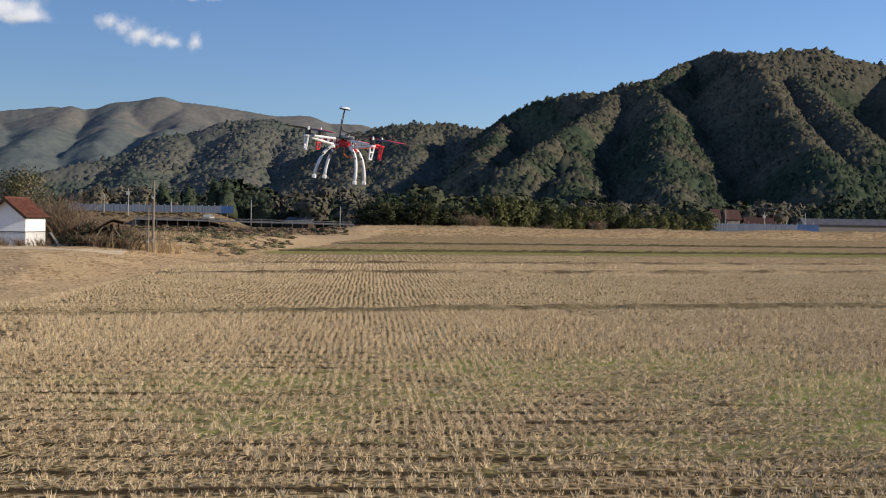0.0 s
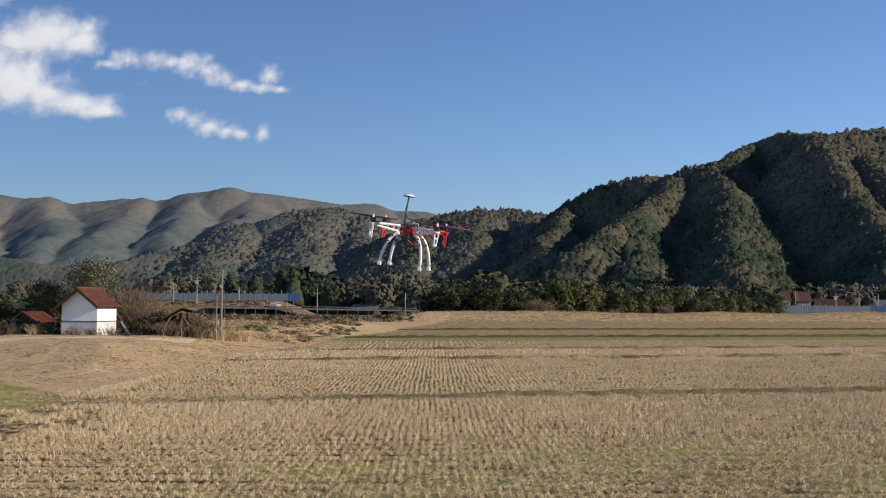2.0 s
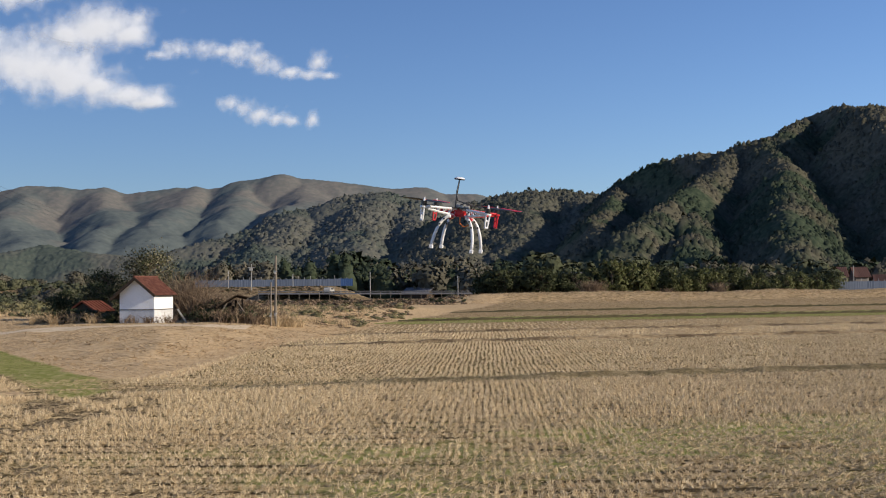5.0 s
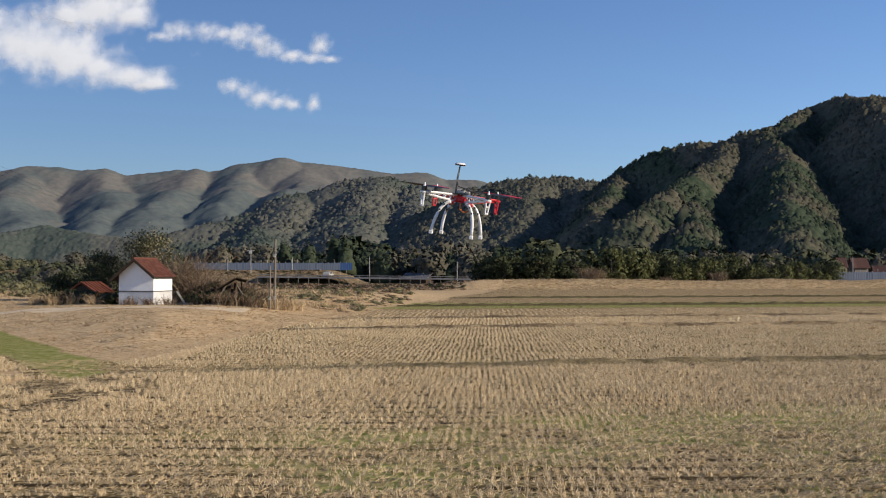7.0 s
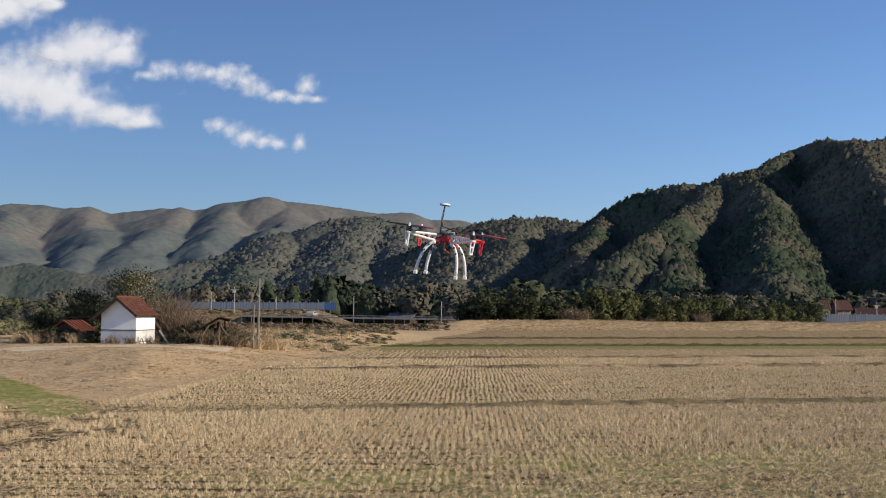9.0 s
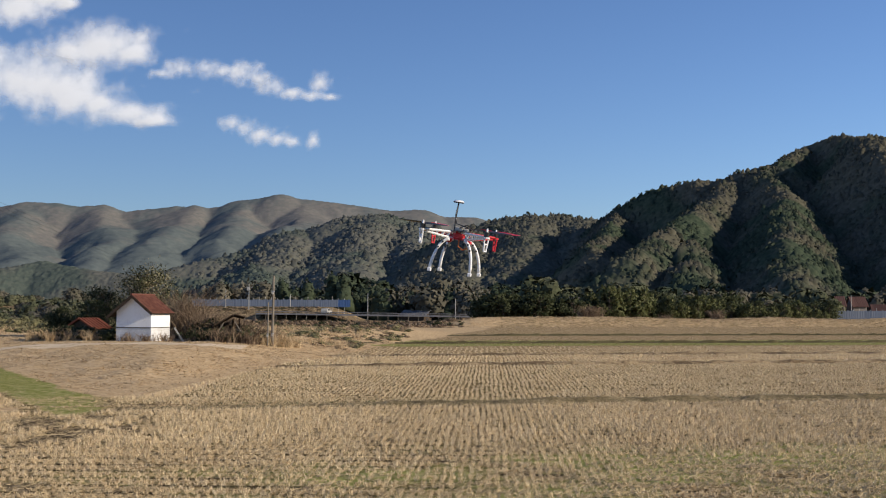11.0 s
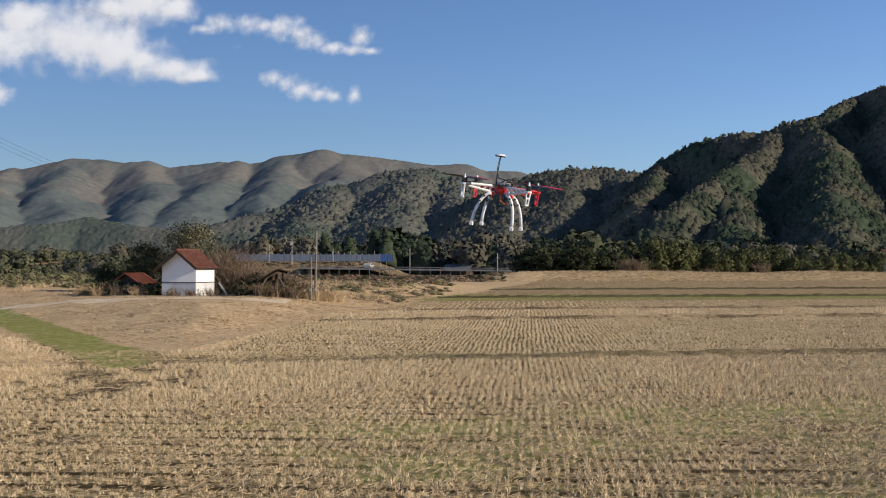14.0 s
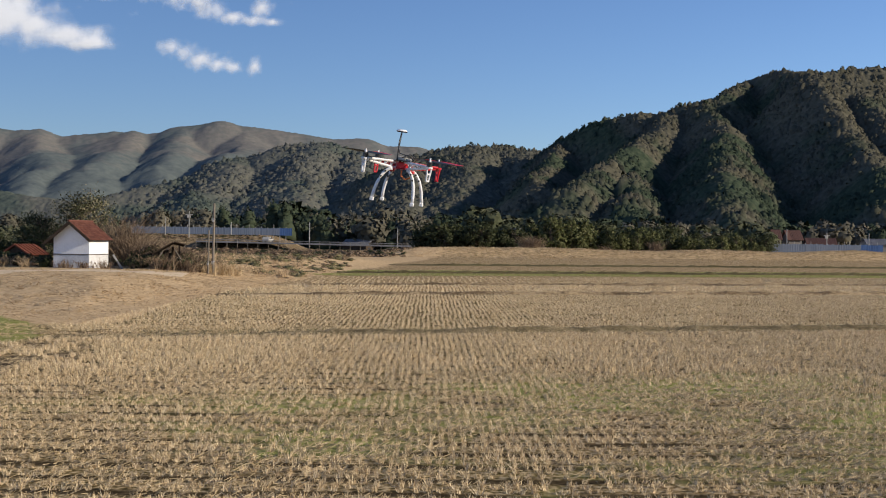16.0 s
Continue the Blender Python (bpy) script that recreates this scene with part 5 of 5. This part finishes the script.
gabled("shed", "low shed with a rusty red roof behind brambles", "shed", -0.304 * 97.5, 97.5, 0.75, -15, 2.3, 2.6, 1.15, 1.85, M_DARKWOOD, M_RUST, 0, over=0.2)
farms = "red-roofed houses past the far dike"
for u, y, turn, w, dep, top in ((0.332, 338, 20, 4.2, 5, 4.4), (0.343, 334, 86, 5, 3.5, 6.9), (0.3605, 334, 93, 5, 3.9, 6.8), (0.386, 342, 80, 5, 8, 4.6)):
    gabled("farmhouse", "far farmhouse with a brownish-red roof", "house", u * y, y, 0.5, turn, w, dep, top * 0.64, top, M_WALLFAR, M_ROOFFAR, 2, farms)
gabled("long_shed", "long low grey-roofed shed past the far dike", "shed", 0.465 * 345, 345, 0.3, 86, 7, 26, 3.2, 4.8, M_WALLFAR, M_ROOFGREY, 3, farms)
gabled("house", "small pale house among the dike trees", "house", 0.112 * 262, 262, 0.5, 30, 5, 6, 3.8, 5.6, M_WHITE, M_ROOFGREY, 1)
gabled("house", "grey-roofed house behind the road", "house", -0.02 * 330, 330, -1.2, 60, 6, 8, 2.6, 4.2, M_DARKWOOD, M_ROOFGREY, 2)


def shelter():
    """Collapsed open shelter with a tilted dark roof."""
    y = 91.2
    x = -0.183 * y
    s = empty("shelter", pose(x, y, float(ground_z(x, y)) - 0.05, 0, 0, 12), "sagging open wooden shelter with a dark tilted roof", "shelter")
    for px, py, h in ((-0.8, -0.5, 1.2), (0.9, -0.5, 1.85), (-0.8, 0.5, 1.25), (0.9, 0.5, 1.85)):
        bm = bmesh.new()
        rod(bm, [(px * 1.08, py, 0), (px, py, h)], 0.05, 6)
        part("post", bm, M_DARKWOOD, s)
    bm = bmesh.new()
    m = Matrix.Translation((0.45, 0, 2.02)) @ Matrix.Rotation(radians(-30), 4, "Y") @ Matrix.Rotation(radians(-6), 4, "X")
    box(bm, (-1.7, -0.9, 0), (0, 0.9, 0.06), m)
    for k in range(5):
        box(bm, (-1.65 + 0.4 * k, -0.92, 0.06), (-1.6 + 0.4 * k, 0.92, 0.1), m)
    part("roof", bm, M_DARKWOOD, s)
    bm = bmesh.new()
    m = Matrix.Translation((0.46, 0, 2.03)) @ Matrix.Rotation(radians(14), 4, "Y") @ Matrix.Rotation(radians(-6), 4, "X")
    box(bm, (0.01, -0.9, 0), (0.85, 0.9, 0.06), m)
    part("roof", bm, M_DARKWOOD, s)
    for k in range(9):
        bm = bmesh.new()
        px = -1.0 + 0.22 * k
        box(bm, (px, 0.62, 0), (px + 0.2, 0.65, min(1.75, 1.25 + 0.5 * (px + 1)) * (0.85 + 0.15 * math.sin(k * 2.3))))
        part("board", bm, M_DARKWOOD, s)
    for a, b in (((-1.3, -0.9, 0), (-0.3, -0.6, 1.5)), ((1.5, -0.9, 0), (0.5, -0.6, 1.6)), ((1.9, -0.8, 0.1), (0.6, -0.55, 1.0))):
        bm = bmesh.new()
        rod(bm, [a, b], [0.05, 0.035], 6)
        part("prop", bm, M_GREYWOOD, s)


shelter()


# ---- fences, road and wires ----
def sheet_fence(name, label, u0, u1, y, z0, z1, n, deep):
    f = empty(name, pose(0, y, 0), label, "fence")
    x0, x1 = u0 * y, u1 * y
    step = (x1 - x0) / n
    for k in range(n):
        bm = bmesh.new()
        g = r.uniform(-0.06, 0.06)
        rows = []
        for j in range(9):
            a = x0 + step * (k + 0.004 + j / 8 * 0.992)
            o = 0.02 * math.sin(j * 2.1 + k)
            rows.append([bm.verts.new((a, o + d, z)) for d, z in ((-0.02, z0), (-0.02, z1 + g + 0.06 * math.sin(j * 1.3)), (0.02, z1 + g + 0.06 * math.sin(j * 1.3)), (0.02, z0))])
        for a, b in zip(rows, rows[1:]):
            for i in range(3):
                bm.faces.new((a[i], b[i], b[i + 1], a[i + 1]))
        part("sheet", bm, M_DEEPBLUE if deep(k / n) else M_BLUE, f)
        bm = bmesh.new()
        rod(bm, [(x0 + step * k, 0.12, 0.0), (x0 + step * k, 0.12, z1 + r.uniform(0.15, 0.9))], 0.06, 6)
        part("post", bm, M_CONCRETE, f)
    return f


sheet_fence("blue_fence", "long blue plastic sheet fence on the road bank", -0.215, -0.078, 292, 3.85, 5.65, 26, lambda s: s > 0.9)
sheet_fence("blue_fence", "blue plastic sheet fence beyond the far dike", 0.333, 0.443, 288, 0.8, 3.3, 22, lambda s: s > 0.8)


def road():
    y, u0, u1, n = 276, -0.16, 0.034, 22
    f = empty("road_bridge", pose(0, y, 0), "low concrete road deck with a guard rail", "road", kind="structure")
    step = (u1 - u0) * y / n
    for k in range(n):
        x = u0 * y + step * k
        top = 2.55 - 0.6 * k / n
        bm = bmesh.new()
        box(bm, (x, 0, top - 0.55), (x + step, 6, top - 0.2))
        part("deck", bm, M_ROOFGREY, f)
        bm = bmesh.new()
        box(bm, (x, -0.06, top + 0.1), (x + step - 0.02, 0.0, top + 0.26), None, 0.02)
        part("guard_rail", bm, M_ROOFGREY, f)
        bm = bmesh.new()
        rod(bm, [(x, 0.05, 0), (x, 0.05, top + 0.3)], 0.06, 6)
        part("post", bm, M_GREYWOOD, f)


road()


def parked_car():
    """A small pale car, far off."""
    y = 271.0
    x = -0.102 * y
    c = empty("car", pose(x, y + 9.0, 2.0, 0, 0, 78), "small pale grey car on the far road", "car")
    bm = bmesh.new()
    prof = [(-1.9, 0.35), (1.9, 0.35), (1.9, 0.8), (1.1, 0.95), (0.6, 1.45), (-1.3, 1.48), (-1.85, 0.95)]
    a = [bm.verts.new((px, -0.8, pz)) for px, pz in prof]
    b = [bm.verts.new((px, 0.8, pz)) for px, pz in prof]
    bm.faces.new(a), bm.faces.new(b[::-1])
    for k in range(len(prof)):
        bm.faces.new((a[k], a[(k + 1) % 7], b[(k + 1) % 7], b[k]))
    part("body", bm, M_CONCRETE, c)
    for px in (-0.75, 0.3):
        bm = bmesh.new()
        box(bm, (px - 0.42, -0.815, 0.98), (px + 0.36, -0.802, 1.36), None, 0.003)
        part("window", bm, M_GLASS, c)
    for px in (-1.2, 1.2):
        for py in (-0.75, 0.75):
            bm = bmesh.new()
            cyl(bm, (0, 0, -0.1), 0.32, 0.2, 14, None, Matrix.Translation((px, py, 0.32)) @ Matrix.Rotation(math.pi / 2, 4, "X"))
            part("wheel", bm, M_BLACK, c)


parked_car()
far_poles = "poles along the far road"
for u, y, h, arm in ((-0.166, 284, 9.5, True), (-0.186, 286, 8.0, False), (-0.13, 288, 7.0, False), (-0.063, 283, 7.2, False), (0.013, 285, 6.0, False), (0.03, 274, 4.4, False), (0.356, 318, 7.6, False), (0.392, 310, 6.6, True), (0.43, 312, 6.5, False)):
    p = empty("far_pole", pose(u * y, y, 0), "pale slender pole along the far road", "pole", far_poles)
    bm = bmesh.new()
    rod(bm, [(0, 0, 0), (0, 0, h)], [0.14, 0.09], 6)
    part("shaft", bm, M_CONCRETE, p)
    if arm:
        bm = bmesh.new()
        box(bm, (-0.9, -0.06, h - 0.9), (0.9, 0.06, h - 0.76))
        box(bm, (-0.5, -0.2, h - 1.7), (0.3, 0.2, h - 0.95), None, 0.05)
        part("crossarm", bm, M_CONCRETE, p)


def overhead_wire(a, b, sag):
    bm = bmesh.new()
    a, b = Vector(a), Vector(b)
    pts = [a.lerp(b, k / 24) - Vector((0, 0, sag * 4 * (k / 24) * (1 - k / 24))) for k in range(25)]
    rod(bm, pts, 0.017, 5)
    ob = part("overhead_wire", bm, M_WIRE)
    tagged(ob, "thin black overhead power wire", "wire", "power wires")


for k, dz in enumerate((0.0, -0.55, -1.1)):
    overhead_wire((-62, 118, 22.0 + dz), (-150, 600, 25.0 + dz * 3), 1.0)
for x, y, h in ((-62, 118, 23.4), (-150, 600, 27.0)):
    p = empty("power_pole", pose(x, y, 0), "concrete power pole carrying overhead wires", "pole", "power poles")
    bm = bmesh.new()
    rod(bm, [(0, 0, 0), (0, 0, h)], [0.16, 0.09], 10)
    part("shaft", bm, M_GREYWOOD if y < 300 else M_DARKWOOD, p)
    bm = bmesh.new()
    box(bm, (-0.9, -0.06, h - 1.9), (0.9, 0.06, h - 1.76))
    part("crossarm", bm, M_CONCRETE, p)


# ---- clouds ----
def cloud_material(grain, dense=1.9):
    """White vapour: solid where the cloud is thick, frayed by noise towards its rim."""
    m = bpy.data.materials.new("cloud")
    m.use_nodes = True
    n, l = m.node_tree.nodes, m.node_tree.links
    n.remove(n["Principled BSDF"])
    co = n.new("ShaderNodeTexCoord")
    thick = n.new("ShaderNodeVertexColor")
    thick.layer_name = "thickness"
    fog = n.new("ShaderNodeTexNoise")
    fog.inputs["Scale"].default_value, fog.inputs["Detail"].default_value, fog.inputs["Roughness"].default_value = grain, 7, 0.52
    l.new(co.outputs["Object"], fog.inputs["Vector"])
    a = n.new("ShaderNodeMath")
    a.operation = "MULTIPLY_ADD"
    l.new(fog.outputs["Fac"], a.inputs[0])
    a.inputs[1].default_value = 1.5
    l.new(thick.outputs["Color"], a.inputs[2])
    rm = n.new("ShaderNodeMapRange")
    rm.interpolation_type = "SMOOTHSTEP"
    rm.inputs["From Min"].default_value, rm.inputs["From Max"].default_value = 0.98, dense
    l.new(a.outputs[0], rm.inputs["Value"])
    geo, turn_, unit = n.new("ShaderNodeNewGeometry"), n.new("ShaderNodeVectorMath"), n.new("ShaderNodeVectorMath")
    turn_.operation, unit.operation = "ADD", "NORMALIZE"
    turn_.inputs[1].default_value = SUN_WAY * 1.1
    l.new(geo.outputs["Normal"], turn_.inputs[0])
    l.new(turn_.outputs[0], unit.inputs[0])
    bp = n.new("ShaderNodeBump")
    bp.inputs["Strength"].default_value, bp.inputs["Distance"].default_value = 0.04, 40.0
    l.new(fog.outputs["Fac"], bp.inputs["Height"])
    l.new(unit.outputs[0], bp.inputs["Normal"])
    white, clear, mix = n.new("ShaderNodeBsdfDiffuse"), n.new("ShaderNodeBsdfTransparent"), n.new("ShaderNodeMixShader")
    white.inputs["Color"].default_value = (0.54, 0.59, 0.68, 1)
    l.new(bp.outputs[0], white.inputs["Normal"])
    l.new(rm.outputs["Result"], mix.inputs[0])
    l.new(clear.outputs[0], mix.inputs[1])
    l.new(white.outputs[0], mix.inputs[2])
    l.new(mix.outputs[0], n["Material Output"].inputs["Surface"])
    return m


M_CLOUD, M_WISP = cloud_material(0.010), cloud_material(0.017, 2.05)
CLOUDS = [
    [(-0.3711, 0.2642, 0.0367, 0.0171), (-0.3507, 0.2712, 0.0294, 0.0147), (-0.3277, 0.2654, 0.0122, 0.0059)],
    [(-0.2999, 0.2291, 0.0441, 0.0196), (-0.3253, 0.2232, 0.0294, 0.0137), (-0.2721, 0.2218, 0.0245, 0.0108)],
    [(-0.4069, 0.2143, 0.0392, 0.0171), (-0.3661, 0.1980, 0.0637, 0.0255), (-0.4248, 0.1919, 0.0367, 0.0235), (-0.3305, 0.1895, 0.0367, 0.0196), (-0.3204, 0.1817, 0.0441, 0.0196), (-0.3011, 0.1762, 0.0318, 0.0137), (-0.2800, 0.1691, 0.0441, 0.0108), (-0.2550, 0.1625, 0.0245, 0.0055)],
    [(-0.4314, 0.1481, 0.0176, 0.0098)],
    [(-0.2453, 0.2037, 0.0130, 0.0046), (-0.2272, 0.2086, 0.0164, 0.0086), (-0.2076, 0.2086, 0.0188, 0.0078), (-0.1920, 0.2067, 0.0142, 0.0070), (-0.1734, 0.2042, 0.0176, 0.0117), (-0.1606, 0.1988, 0.0130, 0.0094)],
    [(-0.1479, 0.1929, 0.0152, 0.0110), (-0.1317, 0.1871, 0.0152, 0.0054), (-0.1146, 0.1846, 0.0176, 0.0046), (-0.0975, 0.1841, 0.0118, 0.0038)],
    [(-0.1068, 0.1969, 0.0106, 0.0094)],
    [(-0.1822, 0.1606, 0.0112, 0.0070), (-0.1714, 0.1567, 0.0136, 0.0086), (-0.1577, 0.1508, 0.0146, 0.0086), (-0.1440, 0.1464, 0.0124, 0.0062), (-0.1317, 0.1450, 0.0112, 0.0062)],
    [(-0.1121, 0.1464, 0.0065, 0.0078)],
]

CLOUD_FAR = 4250.0


def cloud(puffs, mat):
    """A billowing mass that swells towards the viewer where its puffs are thickest."""
    y = CLOUD_FAR
    p = np.array(puffs)
    u0, u1 = (p[:, 0] - 2.0 * p[:, 2]).min(), (p[:, 0] + 2.0 * p[:, 2]).max()
    v0, v1 = (p[:, 1] - 2.2 * p[:, 3]).min(), (p[:, 1] + 2.2 * p[:, 3]).max()
    nu, nv = 64, 36
    U, V = np.meshgrid(np.linspace(u0, u1, nu), np.linspace(v0, v1, nv))
    thick = np.zeros_like(U)
    for u, v, a, b in puffs:
        # flatter below than above
        dv = (V - v) / np.where(V < v, b * 1.3, b * 1.35)
        thick = np.maximum(thick, 1.25 - np.hypot((U - u) / (a * 1.3), dv))
    thick = np.clip(thick, 0, 1.25) * (1.0 if mat is M_CLOUD else 0.82)
    swell = np.sqrt(thick) * p[:, 3].max() * y * 0.12
    X, Z = U * y, EYE + V * y
    c = np.array((X.mean(), y, Z.mean()))
    i, j = np.meshgrid(np.arange(nv - 1), np.arange(nu - 1), indexing="ij")
    q0 = i * nu + j
    f = np.stack([q0, q0 + 1, q0 + nu + 1, q0 + nu], -1).reshape(-1, 4)
    ob = np_mesh("cloud", np.stack([X - c[0], -swell, Z - c[2]], -1).reshape(-1, 3), f, mat, True)
    ob.location = c
    col = ob.data.color_attributes.new("thickness", "FLOAT_COLOR", "POINT")
    t4 = np.repeat(thick.reshape(-1, 1), 4, axis=1)
    col.data.foreach_set("color", t4.astype(np.float32).ravel())
    tagged(ob, "ragged white cumulus cloud in a blue sky" if mat is M_CLOUD else "thin frayed white cloud in a blue sky", "cloud", "clouds")


for k, puffs in enumerate(CLOUDS):
    cloud(puffs, M_CLOUD if k < 4 else M_WISP)
